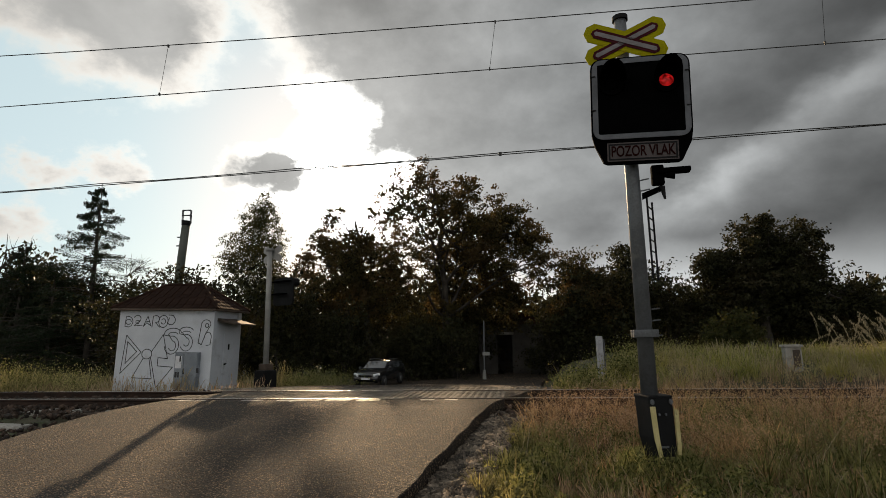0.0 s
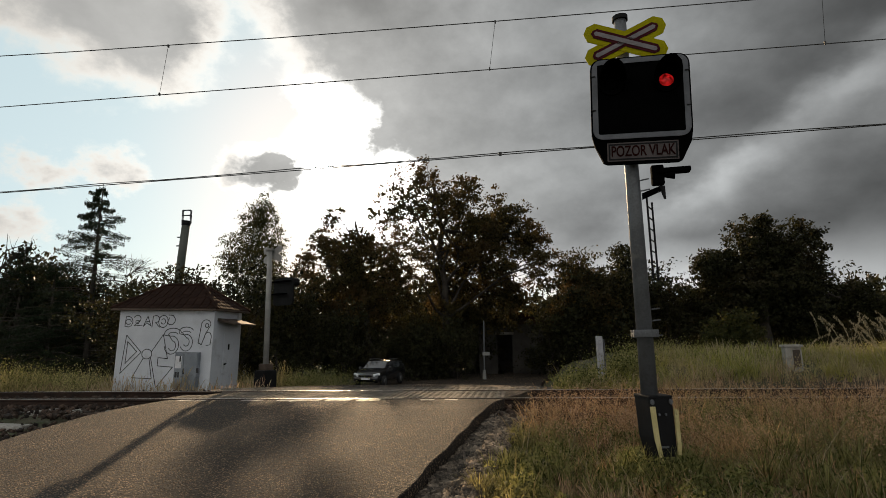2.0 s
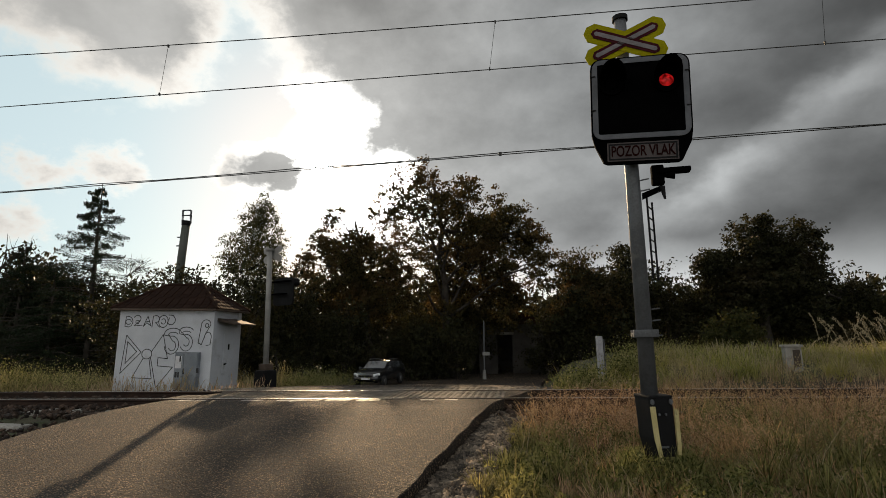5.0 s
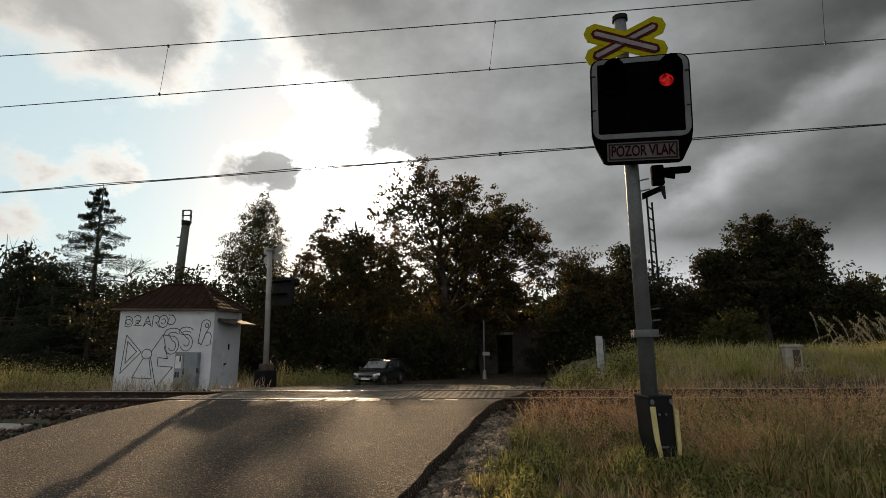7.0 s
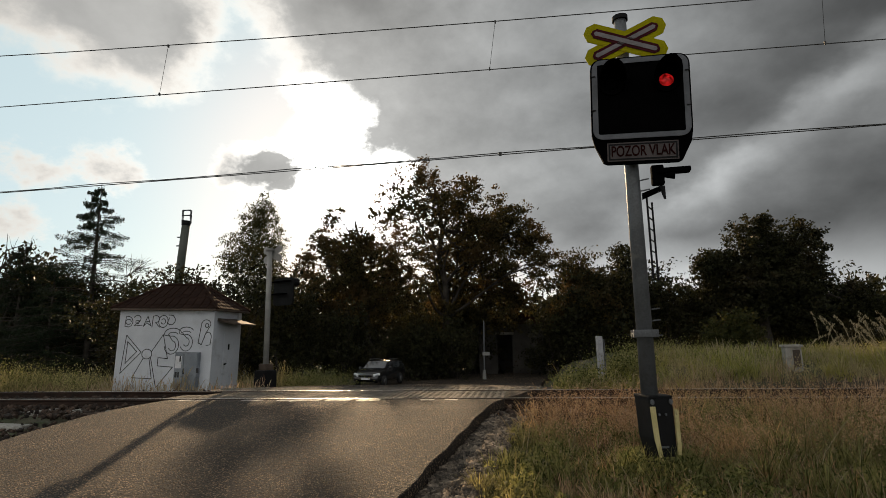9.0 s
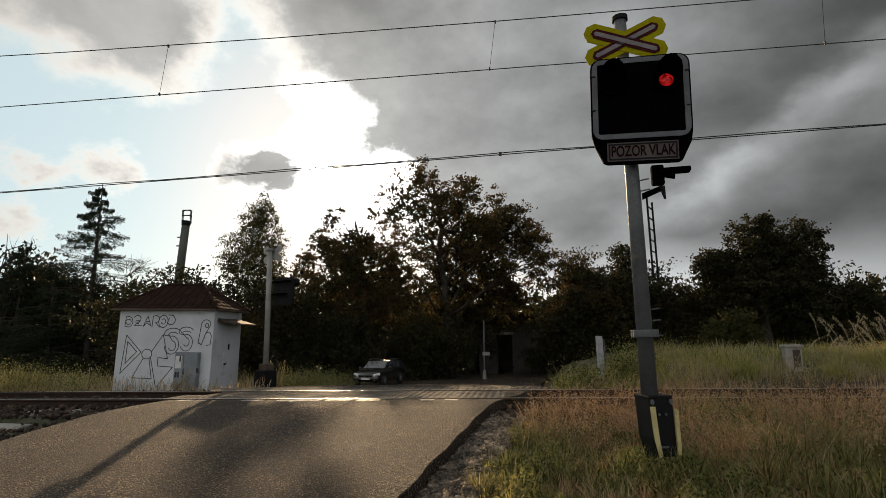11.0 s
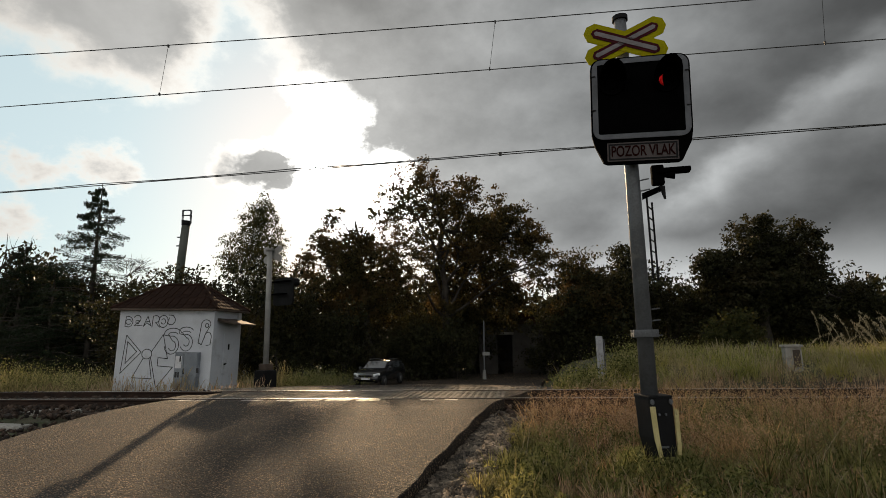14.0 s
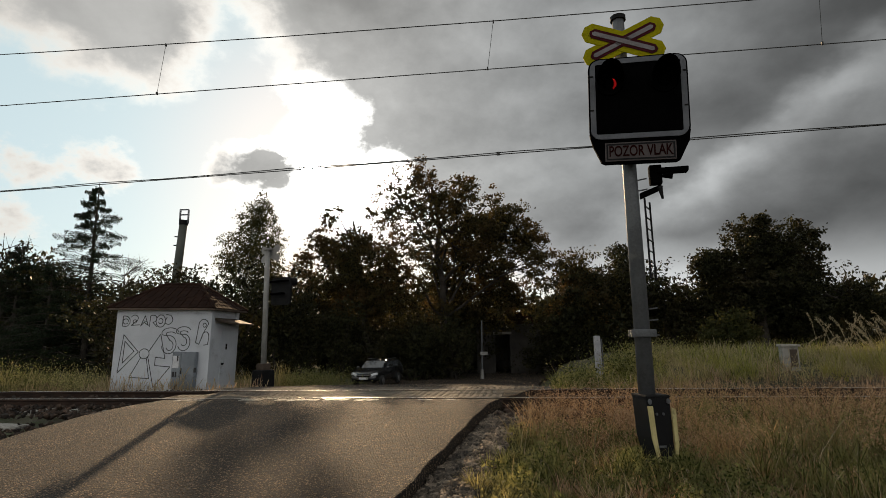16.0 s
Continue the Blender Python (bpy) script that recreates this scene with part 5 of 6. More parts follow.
# ---- grass ----
def blades(name, pts, height, width, material, seed, label, lean=0.35, heads=0.0):
    """Bent, tapering blades from the given feet; some carry a seed head."""
    rng = np.random.RandomState(seed)
    n = len(pts)
    patch = np.array([noise.noise(Vector((p[0] * 1.1, p[1] * 1.1, seed))) for p in pts])
    h = height * rng.uniform(0.4, 1.2, n) * np.clip(1.0 + 1.4 * patch, 0.35, 2.0)
    a = rng.uniform(0, 6.28, n)
    side = np.stack([np.cos(a), np.sin(a), np.zeros(n)], -1)
    b = rng.uniform(0, 6.28, n)
    bend = np.stack([np.cos(b), np.sin(b), np.zeros(n)], -1) * (h * lean * rng.uniform(0.2, 1.3, n))[:, None]
    up = np.array([0, 0, 1.0])
    w = (width * rng.uniform(0.6, 1.3, n))[:, None]
    head = (rng.uniform(0, 1, n) < heads)[:, None]
    p0, p1 = pts, pts + up * (h * 0.55)[:, None] + bend * 0.3
    p2, p3 = pts + up * (h * 0.85)[:, None] + bend * 0.72, pts + up * h[:, None] + bend
    w1 = np.where(head, w * 0.45, w * 0.85)
    w2 = np.where(head, w * 1.6, w * 0.5)
    V = np.stack([p0 - side * w * 0.5, p0 + side * w * 0.5, p1 - side * w1 * 0.5, p1 + side * w1 * 0.5, p2 - side * w2 * 0.5, p2 + side * w2 * 0.5, p3 - side * w * 0.06, p3 + side * w * 0.06], 1).reshape(-1, 3)
    q = np.array([(0, 1, 3, 2), (2, 3, 5, 4), (4, 5, 7, 6)])
    F = (q[None] + (np.arange(n) * 8)[:, None, None]).reshape(-1, 4)
    me = raw_mesh(name, V, F, material)
    return tagged(new(name, me), label, "grass", kind="stuff")


def tussocks(name, feet, per, length, width, material, seed, label):
    """Tufts whose blades spring from one foot and arch outwards."""
    rng = np.random.RandomState(seed)
    n = len(feet) * per
    size = np.repeat(rng.uniform(0.5, 1.35, len(feet)), per)
    a = rng.uniform(0, 6.28, n)
    out = np.stack([np.cos(a), np.sin(a), np.zeros(n)], -1)
    side = np.stack([-np.sin(a), np.cos(a), np.zeros(n)], -1)
    c = np.repeat(feet, per, 0) + out * (0.05 * rng.uniform(0, 1, n) * size)[:, None]
    L = length * size * rng.uniform(0.55, 1.15, n)
    reach, fall = rng.uniform(0.15, 0.85, n), rng.uniform(0.05, 0.62, n)
    w = width * rng.uniform(0.7, 1.3, n)
    rows = []
    for t, k in ((0.0, 1.0), (0.4, 0.95), (0.75, 0.65), (1.0, 0.12)):
        p = c + out * (L * reach * t ** 1.6)[:, None]
        p[:, 2] += L * (t - fall * t ** 2.4)
        rows += [p - side * (w * k * 0.5)[:, None], p + side * (w * k * 0.5)[:, None]]
    V = np.stack(rows, 1).reshape(-1, 3)
    q = np.array([(0, 1, 3, 2), (2, 3, 5, 4), (4, 5, 7, 6)])
    F = (q[None] + (np.arange(n) * 8)[:, None, None]).reshape(-1, 4)
    return tagged(new(name, raw_mesh(name, V, F, material)), label, "grass", kind="stuff")


def sow(n, seed, x0, x1, y0, y1, test, patch=0.0, scale=0.8):
    rng = np.random.RandomState(seed)
    x, y = rng.uniform(x0, x1, n), rng.uniform(y0, y1, n)
    el, er = road_edges(y)
    s = x * TN[0] + y * TN[1]
    keep = test(x, y, s, el, er)
    if patch:
        v = np.array([noise.noise(Vector((a * scale, b * scale, seed))) for a, b in zip(x, y)])
        keep &= v > rng.uniform(-0.5, 0.5, n) * 0.6 + patch - 0.3
    x, y = x[keep], y[keep]
    return np.stack([x, y, land_z(x, y) - 0.02], -1)


def grass():
    def verge(x, y, s, el, er):
        return (x > er + 0.52 + 0.12 * np.sin(y * 3)) & (s < 8.3)

    def red_part(x, y, s, el, er):
        patchy = (x < 3.4) | (np.sin(1.5 * x + 0.8 * y) + np.sin(0.7 * x - 1.3 * y + 1) > 0.15)
        return patchy & (x > er + 0.55) & (s < 9.2) & (s > 7.15 + 0.3 * np.sin(x * 2.3) - 1.3 * smooth01((x - 2.2) / 1.0))

    blades("grass", sow(22000, 51, -1, 10, 3.4, 8.6, verge), 0.13, 0.009, M["lush"], 61, "short green roadside grass", 0.9)
    blades("dry_grass", sow(24000, 52, -0.5, 12, 4.6, 9.6, red_part, 0.22, 0.9), 0.36, 0.0055, M["sedge"], 62, "reddish-brown dry grass with seed heads", 0.7, 0.6)
    tussocks("grass_tussocks", sow(1900, 151, -1, 8, 3.4, 7.8, verge, 0.08, 1.6), 34, 0.25, 0.008, M["lush"], 161, "arching tufts of green grass by the road")
    tussocks("yellow_tussocks", sow(700, 152, 1.0, 9, 3.6, 8.4, verge, 0.12, 1.2), 26, 0.27, 0.006, M["grass_dry"], 162, "tufts of yellowing grass by the road")
    tussocks("red_tussocks", sow(1300, 153, 0, 11, 4.8, 9.4, red_part, 0.1, 1.4), 26, 0.40, 0.005, M["sedge"], 163, "reddish-brown dry tufts behind the green grass")
    tussocks("green_tussocks", sow(900, 154, 3.0, 10, 4.6, 9.2, lambda x, y, s, el, er: (s < 9.2) & (x > 3.3 + 0.4 * np.sin(y * 2)), 0.08, 0.8), 40, 0.42, 0.008, M["lush"], 164, "tall green tufts among the dry grass")
    tussocks("mixed_tussocks", sow(520, 158, 1.2, 9, 3.6, 6.6, verge, 0.14, 1.1), 26, 0.30, 0.006, M["sedge"], 168, "brown withered tufts among the green grass")
    tussocks("single_straws", sow(420, 155, 0.6, 8, 3.8, 8.0, verge), 1, 0.62, 0.0065, M["straw"], 165, "pale bent straws over the grass")
    blades("dry_grass", sow(9000, 53, 2.2, 14, 8.8, 12.6, lambda x, y, s, el, er: (x > er + 1.2) & (x > 2.4 + 0.5 * (s - 9)), 0.1), 0.30, 0.007, M["grass_dry"], 63, "dry grass grown over the ballast", 0.45, 0.5)
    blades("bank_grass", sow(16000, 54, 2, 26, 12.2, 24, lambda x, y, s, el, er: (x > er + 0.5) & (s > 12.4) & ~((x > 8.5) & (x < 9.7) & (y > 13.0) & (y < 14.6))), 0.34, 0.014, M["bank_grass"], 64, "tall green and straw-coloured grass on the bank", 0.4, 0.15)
    blades("bank_grass", sow(16000, 55, 2, 26, 12.2, 20, lambda x, y, s, el, er: (x > er + 0.8) & (s > 12.6) & ~((x > 8.5) & (x < 9.7) & (y > 13.0) & (y < 14.6)), 0.1), 0.42, 0.009, M["straw"], 65, "straw-coloured tall grass on the bank", 0.4, 0.5)
    def bank(x, y, s, el, er):
        return (x > er + 0.5) & (s > 12.5) & ~((x > 8.4) & (x < 9.8) & (y > 13.0) & (y < 14.9))

    tussocks("bank_tussocks", sow(900, 156, 2, 22, 12.2, 20, bank, 0.1, 0.9), 36, 0.60, 0.015, M["bank_green"], 166, "arching green tufts on the bank")
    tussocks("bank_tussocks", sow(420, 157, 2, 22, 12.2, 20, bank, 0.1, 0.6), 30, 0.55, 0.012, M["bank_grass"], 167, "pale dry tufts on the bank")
    blades("far_grass", sow(24000, 56, -24, -4.8, 13.2, 22, lambda x, y, s, el, er: (x < el - 0.3) & (s > 13.0) & ((x < -10.6) | (s > 18.4))), 0.55, 0.013, M["grass_green"], 66, "tall grass and weeds beyond the track", 0.35, 0.2)
    blades("far_grass", sow(9000, 57, -24, -4.8, 13.0, 16.2, lambda x, y, s, el, er: (x < el - 0.3) & (s > 12.8), 0.1), 0.36, 0.010, M["grass_dry"], 67, "dry grass in front of the hut", 0.35, 0.5)
    blades("far_grass", sow(9000, 58, -30, -5, 20, 38, lambda x, y, s, el, er: (x < el - 0.2)), 0.5, 0.02, M["grass_green"], 68, "rough dark grass along the far road", 0.35)


grass()


def posts():
    p = empty("marker_post", pose(4.12, 14.5, -0.03, 1, -1, 6), "weathered white concrete marker post in weeds, shade put into its colour", "post")
    bm = bmesh.new()
    box(bm, -0.075, 0.075, -0.07, 0.07, -0.5, 1.06, 0.02)
    part("shaft", bm, M["shaded_post"], p)
    bm = bmesh.new()
    box(bm, 0.11, 0.135, -0.02, 0.01, -0.5, 0.98, 0.005)
    part("steel_bar", bm, M["galv"], p)
    c = empty("cable_box", pose(9.18, 14.5, 0.04, 0, 0, -18), "pale grey concrete cable box with a flat lid", "cable box")
    bm = bmesh.new()
    box(bm, -0.19, 0.19, -0.18, 0.18, -0.2, 0.62, 0.015)
    body = part("body", bm, M["concrete"], c)
    bm = bmesh.new()
    box(bm, -0.225, 0.225, -0.215, 0.215, 0.62, 0.68, 0.012)
    part("lid", bm, M["concrete"], c)
    bm = bmesh.new()
    box(bm, -0.02, 0.15, -0.192, -0.181, 0.10, 0.55, 0.004)
    part("hatch", bm, M["wood"], body, "dark rusted hatch")
    s = empty("concrete_slab", pose(-7.2, 9.2, float(land_z(-7.05, 9.35)) + 0.02, 1, 2, -8), "flat pale concrete slab lying beside the track", "slab")
    bm = bmesh.new()
    box(bm, -0.50, 0.30, -0.14, 0.14, -0.14, 0.03, 0.02)
    part("slab", bm, M["concrete"], s)
    g = empty("road_sign", pose(2.78, 39.0, float(road_z(2.78, 39)) - 0.05), "thin sign post with a pale base and small plates", "road sign")
    bm = bmesh.new()
    cyl(bm, (0, 0, 0.5), (0.06, 0, 4.2), 0.05, n=10)
    part("post", bm, M["galv"], g)
    bm = bmesh.new()
    cyl(bm, (0, 0, 0), (0, 0, 0.75), 0.15, 0.10, n=12)
    part("foot", bm, M["grey_paint"], g, "pale grey painted foot")
    bm = bmesh.new()
    box(bm, -0.1, 0.42, -0.07, -0.05, 1.75, 1.98, 0.005)
    part("sign_plate", bm, M["grey_paint"], g)


def garage():
    g = empty("garage", pose(2.9, 46.2, -1.9, 0, 0, -4), "old dark rendered shed with an open doorway", "building")
    W, D, H = 5.4, 5.0, 4.1
    bm = bmesh.new()
    box(bm, 0, 1.55, 0, 0.3, 0, H)
    box(bm, 2.8, W, 0, 0.3, 0, H)
    box(bm, 1.55, 2.8, 0, 0.3, 3.25, H)
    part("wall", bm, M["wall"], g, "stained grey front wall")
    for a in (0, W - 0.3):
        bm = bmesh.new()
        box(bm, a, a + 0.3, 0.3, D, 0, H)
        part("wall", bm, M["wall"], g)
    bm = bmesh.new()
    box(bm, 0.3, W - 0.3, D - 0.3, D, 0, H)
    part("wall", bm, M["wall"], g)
    bm = bmesh.new()
    extrude(bm, [(-0.3, H), (W + 0.3, H), (W + 0.3, H + 0.15), (W / 2, H + 1.3), (-0.3, H + 0.15)], -0.35, D + 0.3)
    part("roof", bm, M["tile"], g, "dark low roof")
    bm = bmesh.new()
    box(bm, 1.4, 2.95, -0.06, 0.0, 3.25, 3.45, 0.01)
    part("lintel", bm, M["concrete"], g, "pale lintel")


def chimney():
    c = empty("chimney", pose(-29.9, 60, -2.0), "tall grey-green tapering chimney with a steel frame on top", "chimney")
    bm = bmesh.new()
    cyl(bm, (-0.55, 0, 0), (0.55, 0, 16.6), 0.50, 0.43, 20)
    part("shaft", bm, M["chimney"], c, "", True)
    bm = bmesh.new()
    cyl(bm, (0.54, 0, 16.4), (0.575, 0, 16.95), 0.48, 0.48, 20)
    part("cap", bm, M["black"], c, "dark cap")
    bm = bmesh.new()
    for x in (0.12, 1.06):
        for y in (-0.12, 0.12):
            cyl(bm, (x, y, 16.6), (x, y, 18.2), 0.05, n=6)
    for z in (17.6, 18.2):
        for y in (-0.12, 0.12):
            cyl(bm, (0.12, y, z), (1.06, y, z), 0.05, n=6)
        for x in (0.12, 1.06):
            cyl(bm, (x, -0.12, z), (x, 0.12, z), 0.05, n=6)
    part("top_frame", bm, M["galv"], c, "open steel frame")
    for x, z in ((-0.35, 15.0), (-0.4, 14.0), (1.0, 11.5), (0.95, 10.6), (-0.65, 9.3)):
        bm = bmesh.new()
        box(bm, min(x, 0.2), max(x, 0.2), -0.06, 0.06, z, z + 0.12)
        part("step_iron", bm, M["black"], c)


def bare_tree(at, height, seed):
    rng = np.random.RandomState(seed)
    t = empty("bare_tree", pose(*at), "thin leafless tree at the thicket edge", "tree")
    bm = bmesh.new()
    pts = limb(bm, (0, 0, -0.2), (0.3, 0, height), 0.10, 0.015, rng, 8, 0.02)
    for i in range(16):
        s = pts[rng.randint(2, 7)]
        v = unit(rng.normal(0, 1, 3) * np.array([1, 0.6, 0.3]) + np.array([0.2, 0, 0.7]))
        q = limb(bm, s, s + v * height * rng.uniform(0.12, 0.3), 0.04, 0.01, rng, 4, 0.05)
        for _ in range(4):
            w = unit(v + rng.normal(0, 0.5, 3))
            limb(bm, q[rng.randint(1, 4)], q[2] + w * height * rng.uniform(0.06, 0.15), 0.016, 0.006, rng, 3, 0.05)
    part("trunk", bm, M["bark"], t)


def crossing_surface():
    """Rubber panels between and beside the rails; worn pale edge pieces, coloured as if sunlit; all laid on the road.
    """
    bm = bmesh.new()
    box(bm, -0.455, 0.455, -0.30, 0.30, -0.03, -0.005, 0.006)
    for i in range(7):
        for j in range(5):
            x, y = -0.36 + i * 0.12, -0.24 + j * 0.12
            box(bm, x - 0.035, x + 0.035, y - 0.035, y + 0.035, -0.005, -0.001)
    me = bpy.data.meshes.new("crossing_panel")
    bm.to_mesh(me)
    bm.free()
    me.materials.append(M["panel"])
    for k, s in enumerate((S_NEAR + 0.43, S_FAR - 0.43, S_FAR + 0.40)):
        for i in range(-8, 6):
            u = i * 0.92 + 0.15
            p = on_track(u, s, 0)
            el, er = road_edges(p.y)
            if p.x < el + 0.1 or p.x > er - 0.1:
                continue
            ob = new("crossing_panel", me)
            ob.parent = the_road
            ob.matrix_basis = pose(p.x, p.y, p.z, 0, 0, -7.9)
    rng = np.random.RandomState(8)
    # broken pale strips by the near rail, sunlit brightness put into their colour
    for a, b, w in ((-6.25, -5.7, 0.14), (-5.0, -4.6, 0.18), (-4.3, -3.52, 0.28), (-3.42, -2.98, 0.20), (-2.85, -2.45, 0.26), (-1.75, -1.5, 0.14), (-1.32, -1.1, 0.12)):
        bm = bmesh.new()
        n = 9
        top, bot = [], []
        for i in range(n):
            u = a + (b - a) * i / (n - 1)
            s = S_NEAR - 0.13
            q = on_track(u, s - w * rng.uniform(0.5, 1.0))
            p = on_track(u, s)
            top.append(bm.verts.new((p.x, p.y, float(road_z(p.x, p.y)) + 0.006)))
            bot.append(bm.verts.new((q.x, q.y, float(road_z(q.x, q.y)) + 0.006)))
        for i in range(n - 1):
            bm.faces.new((bot[i], bot[i + 1], top[i + 1], top[i]))
        r = bmesh.ops.extrude_face_region(bm, geom=bm.faces[:])
        bmesh.ops.translate(bm, vec=(0, 0, -0.01), verts=[v for v in r["geom"] if isinstance(v, bmesh.types.BMVert)])
        bmesh.ops.recalc_face_normals(bm, faces=bm.faces[:])
        part("edge_piece", bm, M["sunlit_edge"], the_road, "pale worn edge with sunlight put into its colour")


def stalks():
    rng = np.random.RandomState(9)
    # tall dead stems that arch over, with fluffy heads
    n, k = 46, 60
    x, y = rng.uniform(9.5, 13.6, n), rng.uniform(13.2, 15.2, n)
    h, lean = rng.uniform(0.95, 1.9, n), rng.uniform(0.15, 0.75, n) * np.where(rng.uniform(0, 1, n) < 0.8, -1, 1)
    foot = land_z(x, y) - 0.1
    t = np.concatenate([np.repeat(np.linspace(0, 0.62, 36)[None], n, 0), rng.uniform(0.62, 1.0, (n, k))], 1)
    q = np.stack([x[:, None] - 11.5 + lean[:, None] * t ** 2, np.repeat(y[:, None] - 14.1, t.shape[1], 1), foot[:, None] + h[:, None] * (t - 0.22 * t ** 3)], -1)
    q[:, 36:] += rng.normal(0, 0.016, (n, k, 3))
    reeds = new("tall_dry_stalks", leaf_mesh("tall_dry_stalks", q.reshape(-1, 3), 0.055, M["straw"], rng, -2.5, 0.30))
    tagged(reeds, "tall dead grass stalks with drooping pale heads", "grass", kind="stuff")
    SWAY.append((reeds, (11.5, 14.1, 0.1), 2.2, 1.7, 0.4))
    n = 420
    x, y = rng.uniform(-10.2, -5.2, n), rng.uniform(15.2, 16.6, n)
    blades("flowering_weeds", np.stack([x, y, land_z(x, y)], -1), 0.42, 0.014, M["straw"], 73, "pale flowering weeds before the hut", 0.3, 0.9)


def weeds():
    """Leafy weeds at the road edge beyond the track and along the thicket."""
    rng = np.random.RandomState(77)
    for i, (x, y, w, h, n) in enumerate(((3.3, 13.0, 0.7, 0.75, 5200), (4.9, 14.6, 0.9, 0.95, 5200), (-5.0, 19.6, 0.9, 0.8, 2400), (-12.5, 16.0, 1.3, 1.0, 3200), (-14.5, 16.6, 1.4, 0.8, 3000), (-4.6, 22.0, 1.4, 0.9, 2600), (7.5, 18.5, 2.0, 0.7, 3000))):
        z = float(land_z(x, y))
        c = rng.normal(0, 0.45, (n, 3)) * np.array([w, w, 0])
        c[:, 2] = np.abs(rng.normal(0.4, 0.3, n)) * h
        ob = new("weed_clump", leaf_mesh("weed_clump", c, 0.07, M["weed"], rng, -0.5, 0.4))
        ob.location = (x, y, z)
        tagged(ob, "clump of leafy green weeds", "weeds", kind="stuff")


def undergrowth():
    """Small leaves and seed plumes that break up the grass by the road."""
    rng = np.random.RandomState(91)
    p = sow(120000, 92, -0.5, 9.5, 3.6, 8.6, lambda x, y, s, el, er: (x > er + 0.55) & (s < 8.4), 0.06, 1.5)
    mound = np.array([noise.noise(Vector((a * 2.1, b * 2.1, 7))) + 0.5 * noise.noise(Vector((a * 5.0, b * 5.0, 3))) for a, b in p[:, :2]])
    p[:, 2] += np.sqrt(rng.uniform(0, 1, len(p))) * np.clip(0.13 + 0.42 * mound, 0.02, 0.40)
    ob = new("low_weeds", leaf_mesh("low_weeds", p, 0.042, M["weed"], rng, -0.3, 0.45))
    tagged(ob, "low leafy weeds in mounds along the road edge", "weeds", kind="stuff")
    # plumes: short rows of flecks along leaning stems
    f = sow(9500, 93, 0.2, 11, 4.8, 9.8, lambda x, y, s, el, er: (x > er + 0.7) & (s > 7.0 + 0.3 * np.sin(x * 2.3) - 1.2 * smooth01((x - 2.2) / 1.0)) & (s < 9.6), 0.05, 0.9)
    n, k = len(f), 14
    h = rng.uniform(0.28, 0.62, n)
    lean = rng.normal(0, 0.22, (n, 2))
    t = rng.uniform(0.55, 1.0, (n, k))
    q = np.empty((n, k, 3))
    q[..., 0] = f[:, None, 0] + lean[:, None, 0] * h[:, None] * t ** 2 + rng.normal(0, 0.014, (n, k))
    q[..., 1] = f[:, None, 1] + lean[:, None, 1] * h[:, None] * t ** 2 + rng.normal(0, 0.014, (n, k))
    q[..., 2] = f[:, None, 2] + h[:, None] * t + rng.normal(0, 0.008, (n, k))
    ob = new("seed_plumes", leaf_mesh("seed_plumes", q.reshape(-1, 3), 0.024, M["plume"], rng, -0.8, 0.4))
    tagged(ob, "reddish-brown loose seed plumes over the grass", "grass", kind="stuff")
    p = sow(30000, 94, 2.2, 20, 12.6, 19, lambda x, y, s, el, er: (x > er + 0.5) & (s > 12.6), 0.05, 0.7)
    p[:, 2] += np.abs(rng.normal(0.12, 0.16, len(p)))
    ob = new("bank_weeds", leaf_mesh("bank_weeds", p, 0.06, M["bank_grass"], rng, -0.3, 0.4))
    tagged(ob, "yellow-green weeds on the bank", "weeds", kind="stuff")
    n = 7000
    u, s = rng.uniform(5.0, 13.5, n), rng.normal(12.55, 0.28, n)
    x, y = to_world(u, s)
    p = np.stack([x, y, land_z(x, y) + np.abs(rng.normal(0, 0.06, n)) * (1 + np.sin(u * 2.1))], -1)
    ob = new("dry_brush", leaf_mesh("dry_brush", p, 0.06, M["wood"], rng, -0.2, 0.3))
    tagged(ob, "dark dry brushwood heaped beside the far rail", "brushwood", kind="stuff")
    p = sow(30000, 95, -22, -10.4, 13.4, 18, lambda x, y, s, el, er: (s > 13.4), 0.05, 0.7)
    p[:, 2] += np.abs(rng.normal(0.35, 0.28, len(p)))
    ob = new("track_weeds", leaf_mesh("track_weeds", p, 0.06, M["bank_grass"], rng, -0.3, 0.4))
    tagged(ob, "yellow-green weeds beyond the track", "weeds", kind="stuff")


def base_tuft():
    rng = np.random.RandomState(97)
    n = 1300
    a, r = rng.uniform(0, 6.28, n), 0.24 + np.abs(rng.normal(0, 0.22, n))
    x, y = 2.15 + r * np.cos(a), 5.72 + r * np.sin(a)
    n = 2600
    a, r = rng.uniform(0, 6.28, n), 0.17 + np.abs(rng.normal(0, 0.20, n))
    lx, ly = 2.16 + r * np.cos(a), 5.70 + r * np.sin(a)
    p = np.stack([lx, ly, land_z(lx, ly) + np.sqrt(rng.uniform(0, 1, n)) * np.clip(0.34 - 0.7 * np.abs(r - 0.25), 0.04, 0.32)], -1)
    tagged(new("base_weeds", leaf_mesh("base_weeds", p, 0.046, M["weed"], rng, -0.3, 0.4)), "leafy weeds grown up round the signal base", "weeds", kind="stuff")
    blades("base_tuft", np.stack([x, y, land_z(x, y) - 0.02], -1), 0.36, 0.007, M["lush"], 98, "taller grass round the signal base", 0.6, 0.2)


base_tuft()
undergrowth()
posts()
garage()
chimney()
bare_tree((-33.4, 40.0, float(land_z(-33.4, 40))), 11.0, 5)
bare_tree((-24.8, 41.0, float(land_z(-24.8, 41))), 9.0, 6)
crossing_surface()
stalks()
weeds()


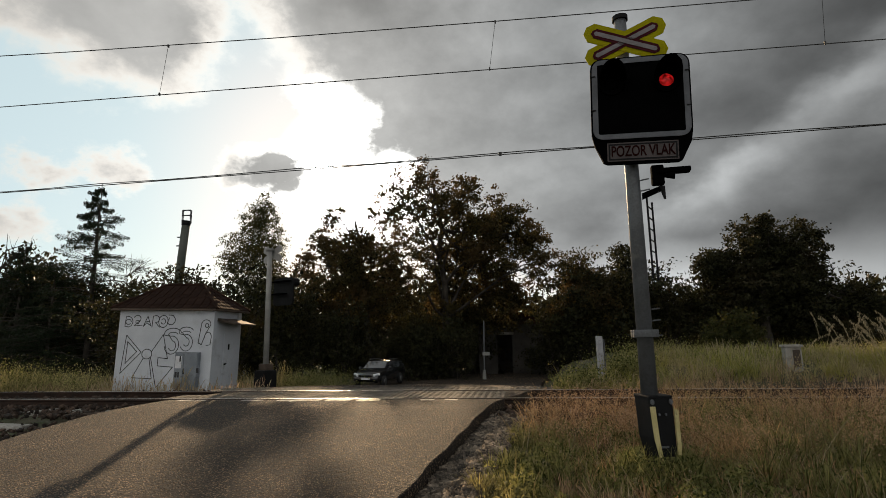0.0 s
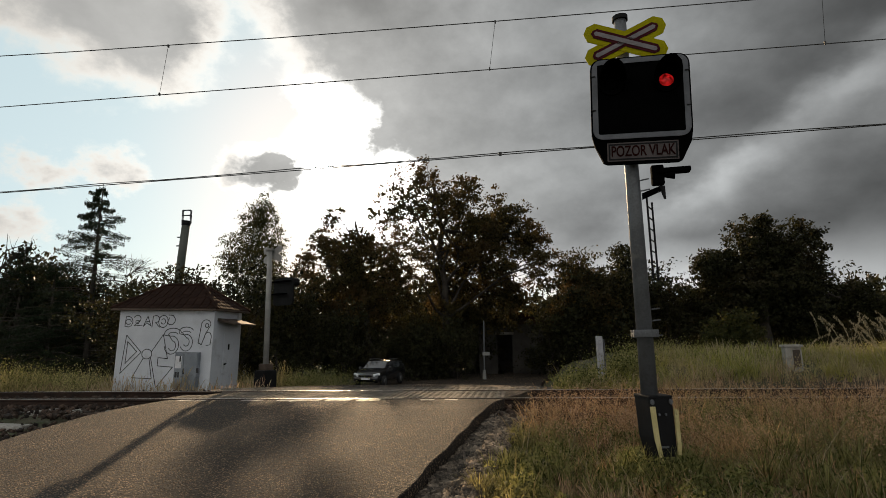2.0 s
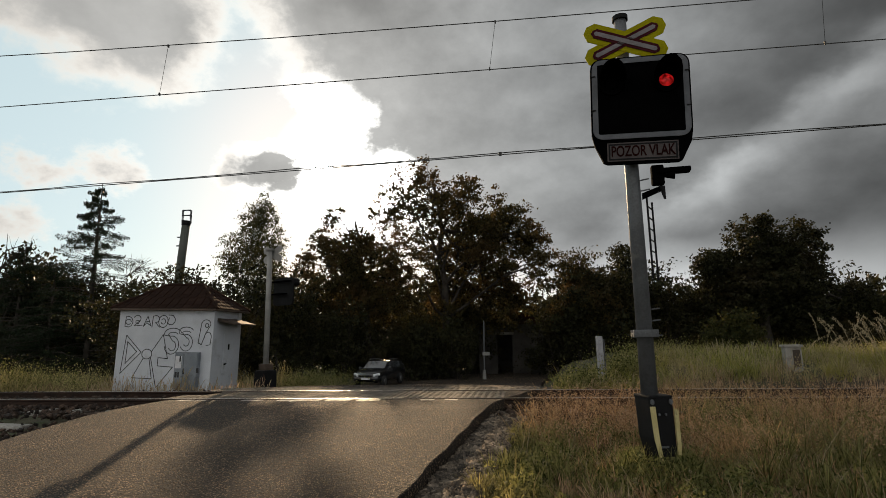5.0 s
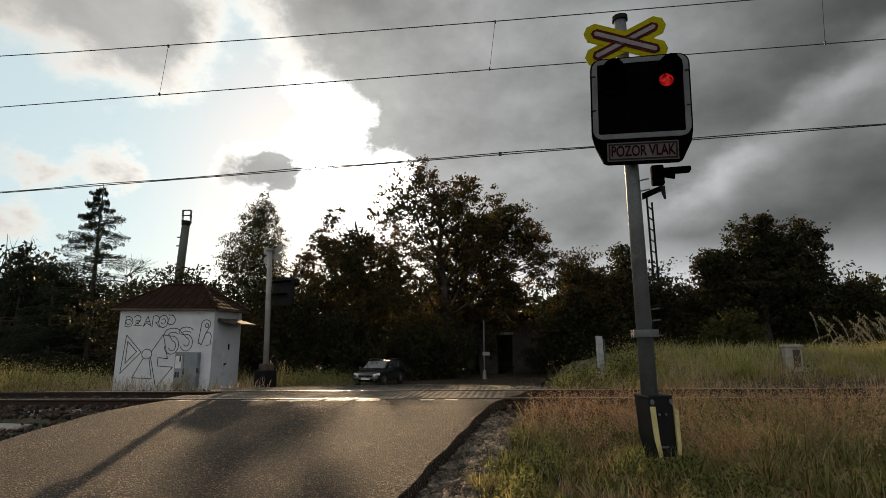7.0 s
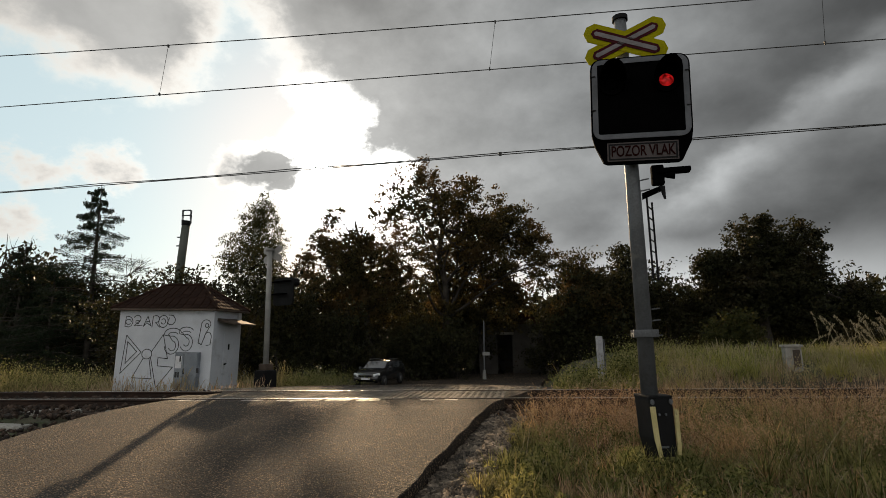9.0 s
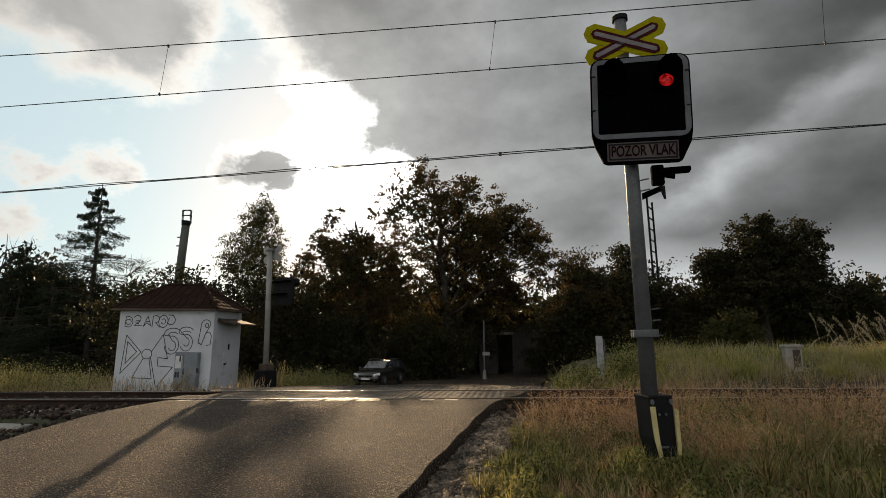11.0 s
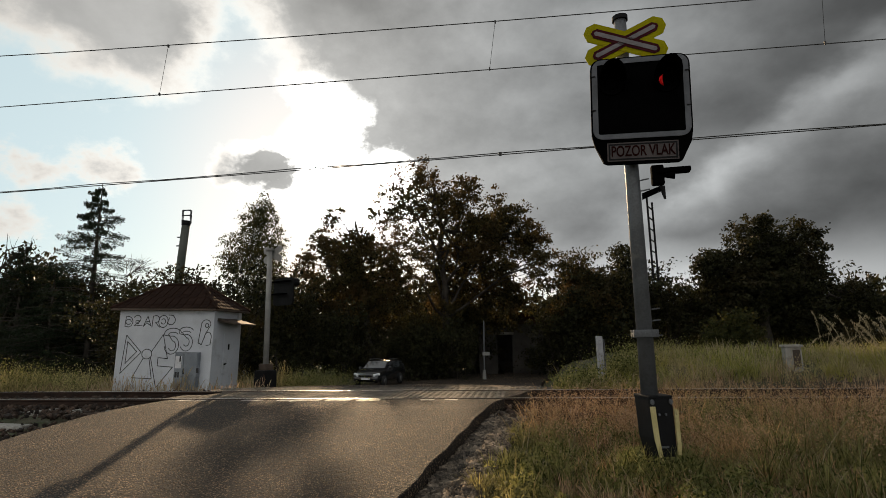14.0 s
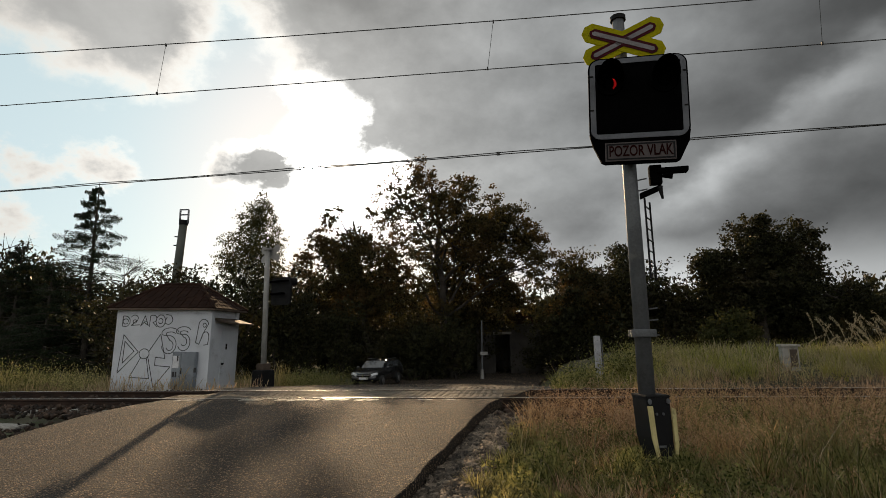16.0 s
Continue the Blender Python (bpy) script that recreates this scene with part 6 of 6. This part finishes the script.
def flower_heads():
    """Pale seed balls and small flowers in the verge."""
    rng = np.random.RandomState(101)
    n = 26
    x, y = rng.uniform(0.8, 5.5, n), rng.uniform(4.3, 6.6, n)
    keep = x > road_edges(y)[1] + 0.7
    x, y = x[keep], y[keep]
    ball = []
    for a, b_, r in zip(x, y, rng.uniform(0.012, 0.03, len(x))):
        c = np.array([a, b_, float(land_z(a, b_)) + rng.uniform(0.12, 0.3)])
        ball.append(c + unit(rng.normal(0, 1, (60, 3))) * r)
    ob = new("seed_heads", leaf_mesh("seed_heads", np.concatenate(ball), 0.012, M["straw"], rng, 0, 0.5))
    tagged(ob, "pale fluffy seed heads in the grass", "seed heads", kind="stuff")


flower_heads()


def motions():
    """Clouds drift; trees and dry stalks sway a little; the two lamps take turns; each swings its bright half to the front and back."""
    walk(clouds, [(0.0, pose(0, 0, 0)), (8.0, pose(0, 0, 0, 0.1, 0, 0.4)), (16.0, pose(0, 0, 0, 0.2, 0, 0.8))])
    for ob, at, amp, per, phase in SWAY:
        rows = []
        for i in range(33):
            t = i * 0.5
            a = amp * (0.7 * math.sin(2 * math.pi * t / per + phase) + 0.3 * math.sin(2 * math.pi * t / (per * 0.43) + 2 * phase))
            rows.append((t, pose(*at, 0.3 * a, a, 0)))
        walk(ob, rows)
    period = 1.0235
    for (drum, lx, lz), start, on in zip(LAMPS, (0.17, 0.70), (0.46, 0.42)):
        rows = [(0.0, pose(lx, -0.175, lz, 0, 0, 180 if start < 0.5 else 360))]
        angle = 180 if start < 0.5 else 360
        events = []
        for i in range(-1, 17):
            events += [(start + i * period, 1), (start + on + i * period, 0)]
        for t, k in events:
            if t < 0.05 or t > 15.99:
                continue
            for j in range(4):
                if t + (j - 1) / 30 < 15.99:
                    rows.append((t + (j - 1) / 30, pose(lx, -0.175, lz, 0, 0, angle + 60 * j)))
                    last = angle + 60 * j
            angle += 180
        rows.append((16.0, pose(lx, -0.175, lz, 0, 0, last + (60 if last % 180 else 0))))
        walk(drum, rows)


motions()
